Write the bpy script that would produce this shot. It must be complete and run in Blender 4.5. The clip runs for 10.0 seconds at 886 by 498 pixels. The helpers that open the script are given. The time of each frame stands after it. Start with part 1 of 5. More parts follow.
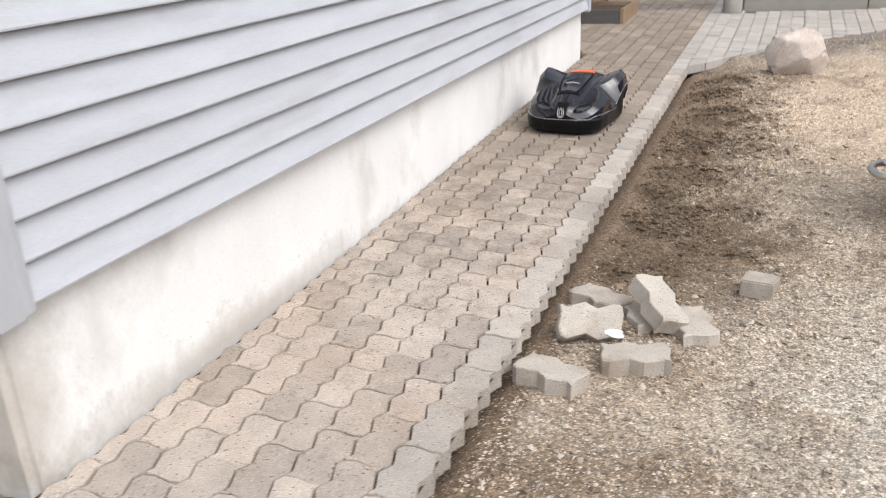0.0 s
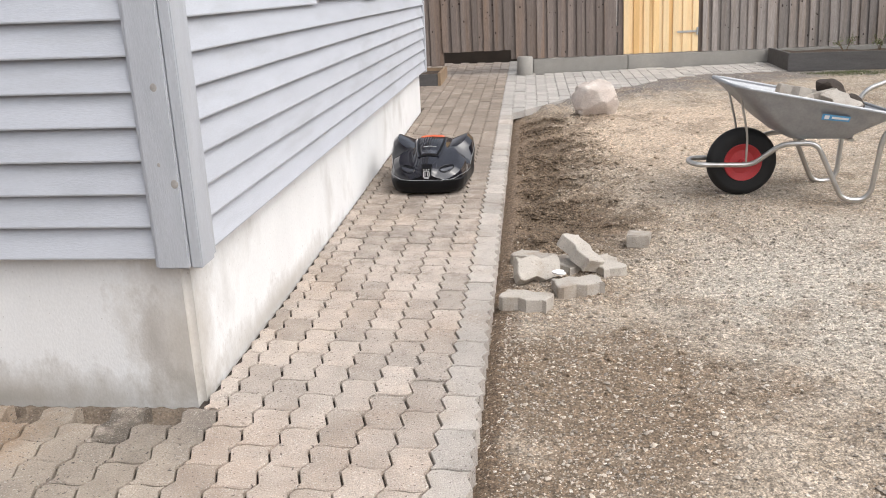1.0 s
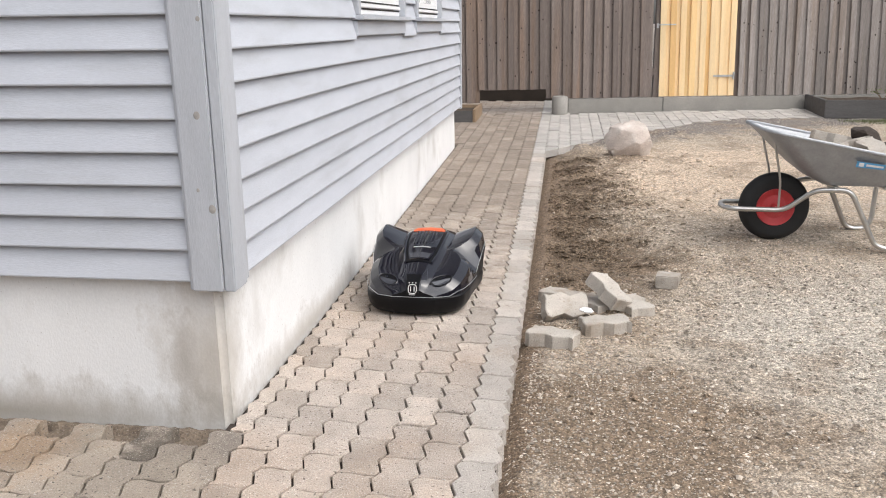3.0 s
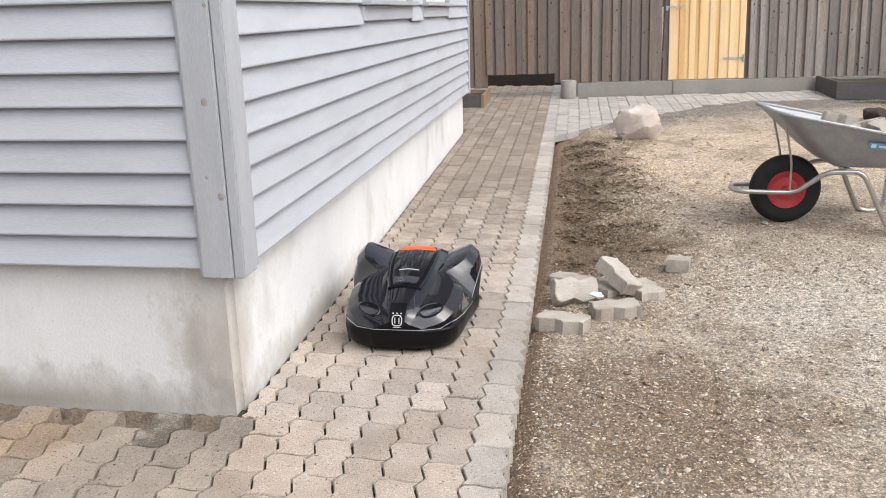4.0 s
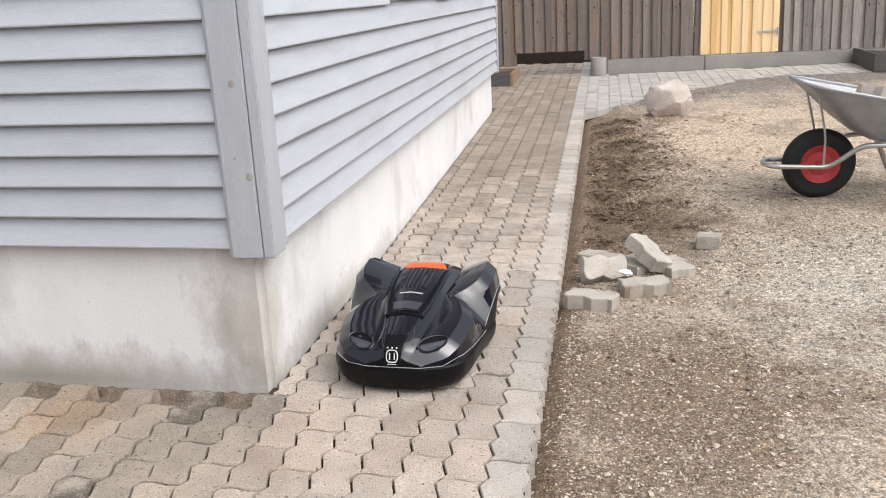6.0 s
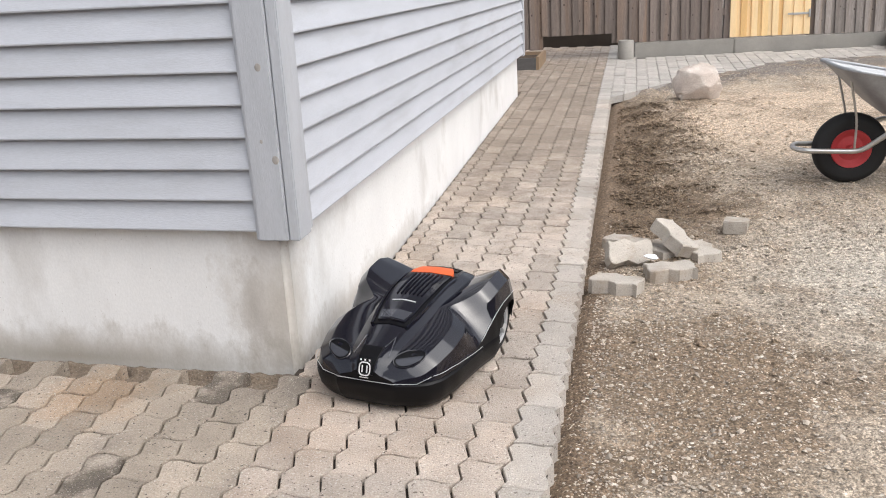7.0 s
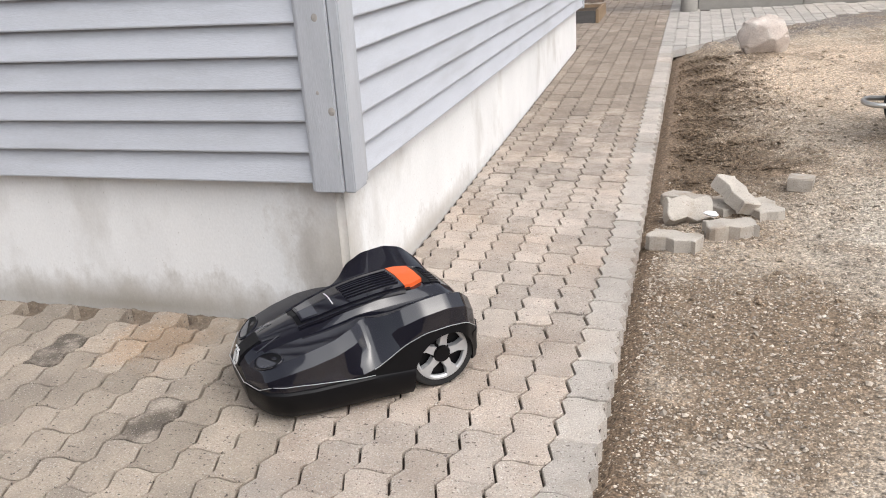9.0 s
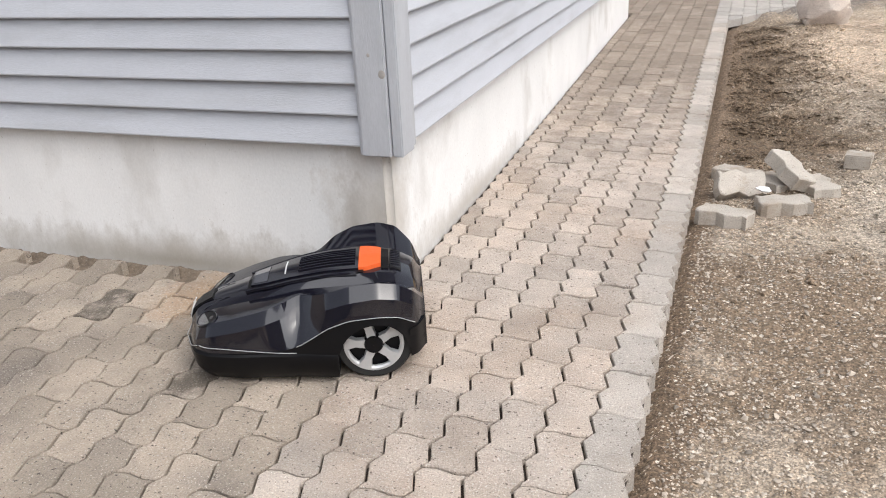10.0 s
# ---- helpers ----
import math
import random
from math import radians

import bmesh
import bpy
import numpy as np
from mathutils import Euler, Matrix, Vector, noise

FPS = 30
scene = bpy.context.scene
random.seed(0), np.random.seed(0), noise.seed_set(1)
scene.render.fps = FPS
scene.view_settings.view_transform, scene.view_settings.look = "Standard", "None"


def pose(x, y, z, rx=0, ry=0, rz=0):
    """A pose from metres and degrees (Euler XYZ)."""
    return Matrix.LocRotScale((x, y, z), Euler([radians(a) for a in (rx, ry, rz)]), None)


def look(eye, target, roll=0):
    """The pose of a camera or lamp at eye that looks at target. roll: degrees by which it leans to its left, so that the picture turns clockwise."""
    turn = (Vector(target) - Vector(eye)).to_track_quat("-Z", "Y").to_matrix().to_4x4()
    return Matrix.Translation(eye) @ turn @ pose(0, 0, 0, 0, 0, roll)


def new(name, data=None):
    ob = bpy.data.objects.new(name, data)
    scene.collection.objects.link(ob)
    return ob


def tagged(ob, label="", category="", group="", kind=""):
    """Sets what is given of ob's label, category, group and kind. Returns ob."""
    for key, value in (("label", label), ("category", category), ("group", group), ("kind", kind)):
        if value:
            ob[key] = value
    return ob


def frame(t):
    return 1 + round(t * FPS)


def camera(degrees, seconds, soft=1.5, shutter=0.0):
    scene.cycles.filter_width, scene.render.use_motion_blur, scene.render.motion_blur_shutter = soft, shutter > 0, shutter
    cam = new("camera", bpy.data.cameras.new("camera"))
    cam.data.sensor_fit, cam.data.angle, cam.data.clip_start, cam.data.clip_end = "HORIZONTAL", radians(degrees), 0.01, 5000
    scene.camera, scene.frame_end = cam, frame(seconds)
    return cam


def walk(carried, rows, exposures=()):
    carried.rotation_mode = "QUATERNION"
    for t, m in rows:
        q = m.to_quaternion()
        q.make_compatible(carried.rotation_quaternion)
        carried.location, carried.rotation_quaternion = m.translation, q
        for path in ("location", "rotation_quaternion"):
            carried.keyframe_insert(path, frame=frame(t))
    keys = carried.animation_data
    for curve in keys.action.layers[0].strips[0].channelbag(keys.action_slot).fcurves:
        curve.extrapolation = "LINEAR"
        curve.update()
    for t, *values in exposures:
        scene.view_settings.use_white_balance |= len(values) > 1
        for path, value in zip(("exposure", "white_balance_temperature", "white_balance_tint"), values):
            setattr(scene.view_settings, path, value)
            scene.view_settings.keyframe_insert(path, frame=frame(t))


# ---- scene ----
cam = camera(55.8, 10.0, soft=1.0, shutter=0.15)
PATH = [
    (0, (1.622, -1.178, 1.316), (0.901, 0.529, 0.563), -2.6),
    (0.5, (1.093, -2.09, 1.282), (0.785, -0.204, 0.693), 1.2),
    (0.6, (1.068, -2.254, 1.269), (0.886, -0.356, 0.666), -0.4),
    (1, (1.054, -2.381, 1.269), (0.846, -0.483, 0.671), -2.2),
    (1.5, (1.051, -2.387, 1.261), (0.812, -0.499, 0.645), -1.2),
    (2, (1.062, -2.404, 1.263), (0.795, -0.517, 0.657), -2.2),
    (2.5, (1.061, -2.42, 1.272), (0.789, -0.505, 0.764), -0.7),
    (4, (1.061, -2.414, 1.266), (0.76, -0.514, 0.72), -1.4),
    (4.5, (1.064, -2.415, 1.265), (0.752, -0.52, 0.708), -1.7),
    (5, (1.067, -2.421, 1.265), (0.735, -0.531, 0.702), -2.0),
    (5.5, (1.075, -2.422, 1.262), (0.723, -0.539, 0.689), -2.4),
    (7, (1.081, -2.43, 1.259), (0.649, -0.579, 0.639), -2.9),
    (7.5, (1.084, -2.433, 1.255), (0.619, -0.593, 0.623), -3.2),
    (8, (1.083, -2.438, 1.255), (0.59, -0.609, 0.614), -3.3),
    (8.5, (1.078, -2.436, 1.249), (0.551, -0.631, 0.569), -3.5),
    (9, (1.077, -2.426, 1.243), (0.523, -0.64, 0.534), -3.6),
    (9.5, (1.067, -2.422, 1.236), (0.47, -0.662, 0.497), -3.3),
    (10, (1.053, -2.415, 1.236), (0.414, -0.686, 0.46), -2.9),
]
walk(cam, [(t, look(eye, target, roll)) for t, eye, target, roll in PATH])

# ---- light: a bright overcast day ----
world = bpy.data.worlds.new("overcast_sky")
scene.world = world
world.use_nodes = True
wn = world.node_tree.nodes
sky = wn.new("ShaderNodeTexSky")
sky.sky_type = "NISHITA"
sky.sun_disc = False
sky.sun_elevation, sky.sun_rotation = radians(52), radians(115)
sky.air_density, sky.dust_density, sky.ozone_density = 1.0, 4.0, 1.0
soften = wn.new("ShaderNodeHueSaturation")
soften.inputs["Saturation"].default_value = 0.35
world.node_tree.links.new(sky.outputs[0], soften.inputs["Color"])
world.node_tree.links.new(soften.outputs[0], wn["Background"].inputs["Color"])
wn["Background"].inputs["Strength"].default_value = 0.15
sun = new("sun", bpy.data.lights.new("sun", "SUN"))
sun.data.energy, sun.data.angle, sun.data.color = 1.7, radians(90), (0.985, 0.985, 1.0)
sun.matrix_world = look((6.3, -3.6, 9), (0, 1, 0))
scene.view_settings.exposure = 0.48

# ---- materials ----
def surface(name, base, rough=0.7, var=0.12, scale=6.0, grain=0.1, grain_scale=90.0, bump=0.15, metal=0.0, coat=0.0,
            pieces=0.0, islands=0.0, local=False, stretch=(1, 1, 1), stain=None, stain_scale=1.5, stain_lo=0.5, stain_hi=0.7, speck=None, speck_scale=250.0, pit=None, pit_cut=0.36, spots=()):
    """A worn surface: a base colour, broad blotches, fine grain, an optional stain colour and specks, and fine relief."""
    m = bpy.data.materials.new(name)
    m.use_nodes = True
    n, l = m.node_tree.nodes, m.node_tree.links
    p = n["Principled BSDF"]
    p.inputs["Metallic"].default_value = metal
    p.inputs["Coat Weight"].default_value = coat
    p.inputs["Coat Roughness"].default_value = 0.06
    if local:
        co = n.new("ShaderNodeTexCoord").outputs["Object"]
    else:
        co = n.new("ShaderNodeNewGeometry").outputs["Position"]
    mp = n.new("ShaderNodeMapping")
    mp.inputs["Scale"].default_value = stretch
    l.new(co, mp.inputs["Vector"])
    co = mp.outputs[0]

    def tex(s, detail=4.0, roughness=0.6):
        t = n.new("ShaderNodeTexNoise")
        t.inputs["Scale"].default_value, t.inputs["Detail"].default_value, t.inputs["Roughness"].default_value = s, detail, roughness
        l.new(co, t.inputs["Vector"])
        return t.outputs["Fac"]

    def ranged(v, lo, hi, a, b):
        r = n.new("ShaderNodeMapRange")
        for i, x in enumerate((lo, hi, a, b)):
            r.inputs[i + 1].default_value = x
        l.new(v, r.inputs[0])
        return r.outputs[0]

    def mul(a, b):
        r = n.new("ShaderNodeMath")
        r.operation = "MULTIPLY"
        l.new(a, r.inputs[0]), l.new(b, r.inputs[1])
        return r.outputs[0]

    def mix(f, a, b):
        r = n.new("ShaderNodeMix")
        r.data_type = "RGBA"
        l.new(f, r.inputs["Factor"])
        for s, v in (("A", a), ("B", b)):
            sock = [q for q in r.inputs if q.name == s and q.type == "RGBA"][0]
            if isinstance(v, tuple):
                sock.default_value = (*v, 1)
            else:
                l.new(v, sock)
        return [q for q in r.outputs if q.type == "RGBA"][0]

    fine = tex(grain_scale, 3.0)
    value = mul(ranged(tex(scale), 0.25, 0.75, 1 - var, 1 + var), ranged(fine, 0.25, 0.75, 1 - grain, 1 + grain))
    if pieces:
        value = mul(value, ranged(n.new("ShaderNodeObjectInfo").outputs["Random"], 0, 1, 1 - pieces, 1 + pieces))
    if islands:
        value = mul(value, ranged(n.new("ShaderNodeNewGeometry").outputs["Random Per Island"], 0, 1, 1 - islands, 1 + islands))
    colour = base
    if stain:
        colour = mix(ranged(tex(stain_scale, 5.0), stain_lo, stain_hi, 0, 1), colour, stain)
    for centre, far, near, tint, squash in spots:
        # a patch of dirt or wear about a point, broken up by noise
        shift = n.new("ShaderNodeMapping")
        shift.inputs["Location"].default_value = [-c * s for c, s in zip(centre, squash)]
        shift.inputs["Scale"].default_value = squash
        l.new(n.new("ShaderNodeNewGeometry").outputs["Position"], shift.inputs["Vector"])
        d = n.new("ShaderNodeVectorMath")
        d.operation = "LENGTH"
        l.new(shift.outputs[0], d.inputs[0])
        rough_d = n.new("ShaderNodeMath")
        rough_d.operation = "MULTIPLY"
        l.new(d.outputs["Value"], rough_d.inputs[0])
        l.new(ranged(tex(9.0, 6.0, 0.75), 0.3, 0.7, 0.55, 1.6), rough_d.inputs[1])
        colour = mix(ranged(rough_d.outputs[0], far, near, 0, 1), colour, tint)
    if speck:
        colour = mix(ranged(tex(speck_scale, 1.0), 0.62, 0.7, 0, 1), colour, speck)
    if pit:
        colour = mix(ranged(tex(speck_scale * 0.45, 2.0), pit_cut - 0.05, pit_cut, 1, 0), colour, pit)
    hsv = n.new("ShaderNodeHueSaturation")
    if isinstance(colour, tuple):
        hsv.inputs["Color"].default_value = (*colour, 1)
    else:
        l.new(colour, hsv.inputs["Color"])
    l.new(value, hsv.inputs["Value"])
    l.new(hsv.outputs[0], p.inputs["Base Color"])
    l.new(ranged(fine, 0.2, 0.8, max(rough - 0.08, 0.02), min(rough + 0.08, 1)), p.inputs["Roughness"])
    if bump:
        b = n.new("ShaderNodeBump")
        b.inputs["Strength"].default_value, b.inputs["Distance"].default_value = bump, 0.01
        l.new(fine, b.inputs["Height"])
        l.new(b.outputs[0], p.inputs["Normal"])
    return m


PAVER = surface("worn_paver", (0.475, 0.410, 0.353), 0.9, 0.17, 7, 0.26, 200, 0.8, pieces=0.17, stain=(0.43, 0.325, 0.245), stain_scale=1.3, stain_lo=0.45, stain_hi=0.75, speck=(0.60, 0.56, 0.51), speck_scale=190, pit=(0.15, 0.12, 0.10), spots=[((0.35, 5.6, 0.1), 4.6, 2.4, (0.30, 0.243, 0.195), (1, 1, 1))])
PAVER_DIRTY = surface("soiled_paver", (0.405, 0.340, 0.275), 0.9, 0.22, 6, 0.28, 200, 0.8, pieces=0.19, stain=(0.235, 0.20, 0.168), stain_scale=3.0, stain_lo=0.47, stain_hi=0.64, speck=(0.5, 0.46, 0.4), speck_scale=190, pit=(0.11, 0.09, 0.075), spots=[((-0.62, -0.25, 0), 0.26, 0.08, (0.38, 0.275, 0.19), (1, 1, 1))])
GAP_DIRT = surface("loose_dirt", (0.19, 0.148, 0.110), 0.95, 0.25, 14, 0.4, 120, 0.9, stain=(0.075, 0.057, 0.043), stain_scale=7, speck=(0.26, 0.22, 0.18), speck_scale=180)
PAVER_EDGE = surface("edge_paver", (0.462, 0.418, 0.372), 0.9, 0.14, 7, 0.22, 220, 0.7, pieces=0.15, stain=(0.40, 0.335, 0.275), stain_scale=2.2, speck=(0.6, 0.57, 0.52), speck_scale=200, pit=(0.2, 0.17, 0.15))
PAVER_TAR = surface("blackened_paver", (0.15, 0.125, 0.10), 0.85, 0.3, 9, 0.4, 160, 0.9, stain=(0.34, 0.29, 0.24), stain_scale=9, stain_lo=0.47, stain_hi=0.62, speck=(0.4, 0.36, 0.31), speck_scale=190)
PAVER_NEW = surface("fresh_grey_paver", (0.415, 0.388, 0.357), 0.9, 0.10, 7, 0.18, 240, 0.5, pieces=0.10, speck=(0.6, 0.57, 0.53), speck_scale=210, pit=(0.25, 0.23, 0.21))
PAVER_LOOSE = surface("loose_paver", (0.46, 0.42, 0.37), 0.9, 0.13, 9, 0.2, 220, 0.5, pieces=0.14, stain=(0.36, 0.30, 0.24), stain_scale=6, pit=(0.28, 0.24, 0.2))
SAND = surface("joint_sand", (0.05, 0.038, 0.03), 0.95, 0.35, 10, 0.3, 200, 0.5)
PEBBLE = surface("mixed_pebbles", (0.40, 0.345, 0.285), 0.85, 0.1, 20, 0.15, 200, 0.2, islands=0.5)
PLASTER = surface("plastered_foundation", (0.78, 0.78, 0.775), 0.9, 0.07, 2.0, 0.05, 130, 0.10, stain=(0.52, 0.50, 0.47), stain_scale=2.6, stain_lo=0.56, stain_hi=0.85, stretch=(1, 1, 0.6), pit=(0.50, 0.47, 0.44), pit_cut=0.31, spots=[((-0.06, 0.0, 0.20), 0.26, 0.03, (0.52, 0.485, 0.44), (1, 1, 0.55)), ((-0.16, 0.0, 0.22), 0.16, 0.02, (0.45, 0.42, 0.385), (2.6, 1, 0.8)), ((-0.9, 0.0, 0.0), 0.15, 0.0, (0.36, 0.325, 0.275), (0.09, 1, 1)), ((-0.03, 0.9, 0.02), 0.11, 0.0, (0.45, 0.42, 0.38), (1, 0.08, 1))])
SIDING = surface("grey_painted_siding", (0.49, 0.51, 0.555), 0.55, 0.05, 3, 0.06, 50, 0.15, pieces=0.04, stretch=(1, 1, 6), stain=(0.42, 0.435, 0.465), stain_scale=1.2, stain_lo=0.52, stain_hi=0.72)
TRIM = surface("grey_painted_trim", (0.435, 0.452, 0.485), 0.55, 0.07, 5, 0.07, 60, 0.15, stretch=(4, 4, 0.6), stain=(0.36, 0.36, 0.36), stain_scale=2.0, stain_lo=0.58, stain_hi=0.7)
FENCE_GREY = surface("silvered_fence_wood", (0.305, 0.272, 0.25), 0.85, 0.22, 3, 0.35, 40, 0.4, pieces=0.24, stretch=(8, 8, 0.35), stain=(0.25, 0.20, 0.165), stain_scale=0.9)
FENCE = surface("weathered_fence_wood", (0.205, 0.168, 0.148), 0.85, 0.22, 3, 0.35, 40, 0.4, pieces=0.22, stretch=(8, 8, 0.35), stain=(0.205, 0.140, 0.100), stain_scale=0.8)
FRESH = surface("fresh_pine", (0.82, 0.62, 0.36), 0.6, 0.10, 3, 0.1, 60, 0.15, pieces=0.12, stretch=(6, 6, 0.4), stain=(0.78, 0.50, 0.22), stain_scale=0.6)
FRESH_DEEP = surface("resinous_pine", (0.74, 0.47, 0.20), 0.6, 0.12, 3, 0.12, 60, 0.15, pieces=0.10, stretch=(6, 6, 0.4), stain=(0.80, 0.58, 0.30), stain_scale=0.7)
KNOT = surface("wood_knot", (0.045, 0.03, 0.022), 0.8)
CONCRETE = surface("cast_concrete", (0.30, 0.285, 0.26), 0.9, 0.15, 4, 0.15, 150, 0.3)
GREY_PLANK = surface("grey_stained_plank", (0.105, 0.10, 0.098), 0.75, 0.18, 5, 0.2, 70, 0.2, stretch=(0.6, 4, 4))
BROWN_PLANK = surface("brown_plank", (0.27, 0.19, 0.12), 0.75, 0.2, 5, 0.15, 70, 0.2)
DARK_BOARD = surface("dark_gap_board", (0.045, 0.035, 0.028), 0.8, 0.2, 5)
EARTH = surface("dark_planting_earth", (0.07, 0.05, 0.035), 0.95, 0.25, 12, 0.3, 120, 0.8)
WHITE = surface("white_window_paint", (0.80, 0.80, 0.80), 0.4, 0.03, 4, 0.03, 60, 0.05)
BOULDER = surface("pale_granite", (0.49, 0.42, 0.37), 0.85, 0.18, 8, 0.25, 110, 0.7, stain=(0.60, 0.545, 0.495), stain_scale=6, pit=(0.33, 0.28, 0.24), pit_cut=0.34)
GALV = surface("galvanised_steel", (0.36, 0.37, 0.385), 0.55, 0.12, 14, 0.10, 80, 0.05, metal=0.55)
TUBE = surface("zinc_tube", (0.55, 0.54, 0.52), 0.35, 0.08, 20, 0.05, 90, 0.03, metal=0.9)
RUBBER = surface("black_rubber", (0.012, 0.012, 0.0125), 0.75, 0.15, 20, 0.15, 150, 0.2, local=True)
RED = surface("red_painted_rim", (0.50, 0.055, 0.06), 0.45, 0.12, 14, 0.08, 90, 0.05)
SHELL = surface("glossy_charcoal_shell", (0.007, 0.007, 0.012), 0.03, 0.05, 8, 0.03, 90, 0.0, local=True)
SHELL.node_tree.nodes["Principled BSDF"].inputs["IOR"].default_value = 1.68
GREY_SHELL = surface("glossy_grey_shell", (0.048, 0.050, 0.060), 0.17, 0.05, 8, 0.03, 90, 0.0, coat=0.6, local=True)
MATT = surface("matt_black_plastic", (0.004, 0.004, 0.005), 0.42, 0.08, 12, 0.08, 300, 0.04, local=True)
MATT.node_tree.nodes["Principled BSDF"].inputs["IOR"].default_value = 1.28
TRIM_KNOT = surface("painted_over_knot", (0.33, 0.31, 0.29), 0.6)
ORANGE = surface("orange_plastic", (0.75, 0.12, 0.025), 0.4, 0.04, 12, 0.03, 90, 0.02, local=True)
SILVER = surface("silver_plastic", (0.52, 0.53, 0.54), 0.35, 0.06, 14, 0.04, 90, 0.03, metal=0.4, local=True)
LOGO_GREY = surface("pale_grey_print", (0.62, 0.62, 0.62), 0.5, 0.02, local=True)
BLUE = surface("blue_sticker", (0.10, 0.36, 0.66), 0.4, 0.03)
LEAF = surface("young_leaf", (0.10, 0.13, 0.03), 0.6, 0.2, 30, islands=0.3)
GRASS = surface("spring_grass", (0.13, 0.15, 0.06), 0.7, 0.2, 20, islands=0.35)
STEM = surface("woody_stem", (0.14, 0.09, 0.05), 0.8)


def soil_material():
    """Bare soil: damp dug earth by the path, dry tan earth, grey gravelly ground, all full of small chips."""
    m = bpy.data.materials.new("gravelly_soil")
    m.use_nodes = True
    n, l = m.node_tree.nodes, m.node_tree.links
    p = n["Principled BSDF"]
    p.inputs["Roughness"].default_value = 0.95
    at = n.new("ShaderNodeNewGeometry").outputs["Position"]
    xyz = n.new("ShaderNodeSeparateXYZ")
    l.new(at, xyz.inputs[0])

    def noise_at(s, detail=4.0):
        t = n.new("ShaderNodeTexNoise")
        t.inputs["Scale"].default_value, t.inputs["Detail"].default_value, t.inputs["Roughness"].default_value = s, detail, 0.65
        l.new(at, t.inputs["Vector"])
        return t.outputs["Fac"]

    def calc(op, a, b):
        r = n.new("ShaderNodeMath")
        r.operation = op
        for i, v in enumerate((a, b)):
            if isinstance(v, (int, float)):
                r.inputs[i].default_value = v
            else:
                l.new(v, r.inputs[i])
        return r.outputs[0]

    def ranged(v, lo, hi, a=0.0, b=1.0):
        r = n.new("ShaderNodeMapRange")
        r.interpolation_type = "SMOOTHSTEP"
        for i, q in enumerate((lo, hi, a, b)):
            r.inputs[i + 1].default_value = q
        l.new(v, r.inputs[0])
        return r.outputs[0]

    def mix(f, a, b):
        r = n.new("ShaderNodeMix")
        r.data_type = "RGBA"
        l.new(f, r.inputs["Factor"])
        for name, v in (("A", a), ("B", b)):
            sock = [q for q in r.inputs if q.name == name and q.type == "RGBA"][0]
            if isinstance(v, tuple):
                sock.default_value = (*v, 1)
            else:
                l.new(v, sock)
        return [q for q in r.outputs if q.type == "RGBA"][0]

    def chips(s):
        v = n.new("ShaderNodeTexVoronoi")
        v.inputs["Scale"].default_value = s
        l.new(at, v.inputs["Vector"])
        one = n.new("ShaderNodeSeparateXYZ")
        l.new(v.outputs["Color"], one.inputs[0])
        return one.outputs[0], v.outputs["Distance"]

    def away(x, y):
        d = n.new("ShaderNodeVectorMath")
        d.operation = "DISTANCE"
        d.inputs[1].default_value = (x, y, 0)
        l.new(at, d.inputs[0])
        return d.outputs["Value"]

    broad, mid, fine = noise_at(1.6), noise_at(6.0), noise_at(45.0, 5.0)
    wobble = calc("MULTIPLY", calc("SUBTRACT", broad, 0.5), 1.6)
    wobble = calc("ADD", wobble, calc("MULTIPLY", calc("SUBTRACT", mid, 0.5), 0.9))
    colour = mix(ranged(mid, 0.35, 0.65), (0.355, 0.285, 0.212), (0.45, 0.375, 0.295))
    colour = mix(ranged(calc("ADD", away(2.35, 4.7), wobble), 1.7, 0.8), colour, (0.53, 0.42, 0.315))
    colour = mix(ranged(calc("ADD", away(2.6, 1.0), wobble), 1.4, 0.6), colour, (0.47, 0.42, 0.352))
    colour = mix(ranged(calc("ADD", away(1.2, 0.2), wobble), 0.95, 0.3), colour, (0.205, 0.15, 0.102))
    grey = calc("ADD", calc("SUBTRACT", xyz.outputs["Y"], calc("MULTIPLY", xyz.outputs["X"], 0.55)), wobble)
    colour = mix(ranged(grey, 5.0, 5.6), colour, (0.19, 0.168, 0.15))
    dug = calc("MULTIPLY", ranged(calc("ADD", xyz.outputs["X"], wobble), 1.85, 1.2), ranged(calc("ADD", xyz.outputs["Y"], wobble), 0.9, 1.9))
    colour = mix(calc("MULTIPLY", dug, ranged(xyz.outputs["Y"], 6.2, 5.4)), colour, (0.128, 0.090, 0.058))
    patches = calc("MULTIPLY", ranged(noise_at(2.7), 0.50, 0.64), 0.62)
    colour = mix(patches, colour, (0.25, 0.185, 0.128))
    edge = calc("ADD", xyz.outputs["X"], calc("MULTIPLY", wobble, 0.12))
    colour = mix(ranged(edge, 1.06, 0.97), colour, (0.17, 0.120, 0.080))
    small, far_small = chips(95.0)
    tiny, far_tiny = chips(210.0)
    bare = calc("SUBTRACT", 1.0, calc("MULTIPLY", dug, 0.9))
    colour = mix(calc("MULTIPLY", ranged(small, 0.965, 0.985), bare), colour, (0.48, 0.43, 0.37))
    colour = mix(calc("MULTIPLY", ranged(tiny, 0.955, 0.98), bare), colour, (0.46, 0.40, 0.33))
    value = calc("MULTIPLY", ranged(small, 0.0, 0.9, 0.74, 1.26), ranged(tiny, 0.0, 1.0, 0.68, 1.32))
    value = calc("MULTIPLY", value, ranged(fine, 0.25, 0.75, 0.66, 1.34))
    hsv = n.new("ShaderNodeHueSaturation")
    l.new(colour, hsv.inputs["Color"]), l.new(value, hsv.inputs["Value"])
    l.new(hsv.outputs[0], p.inputs["Base Color"])
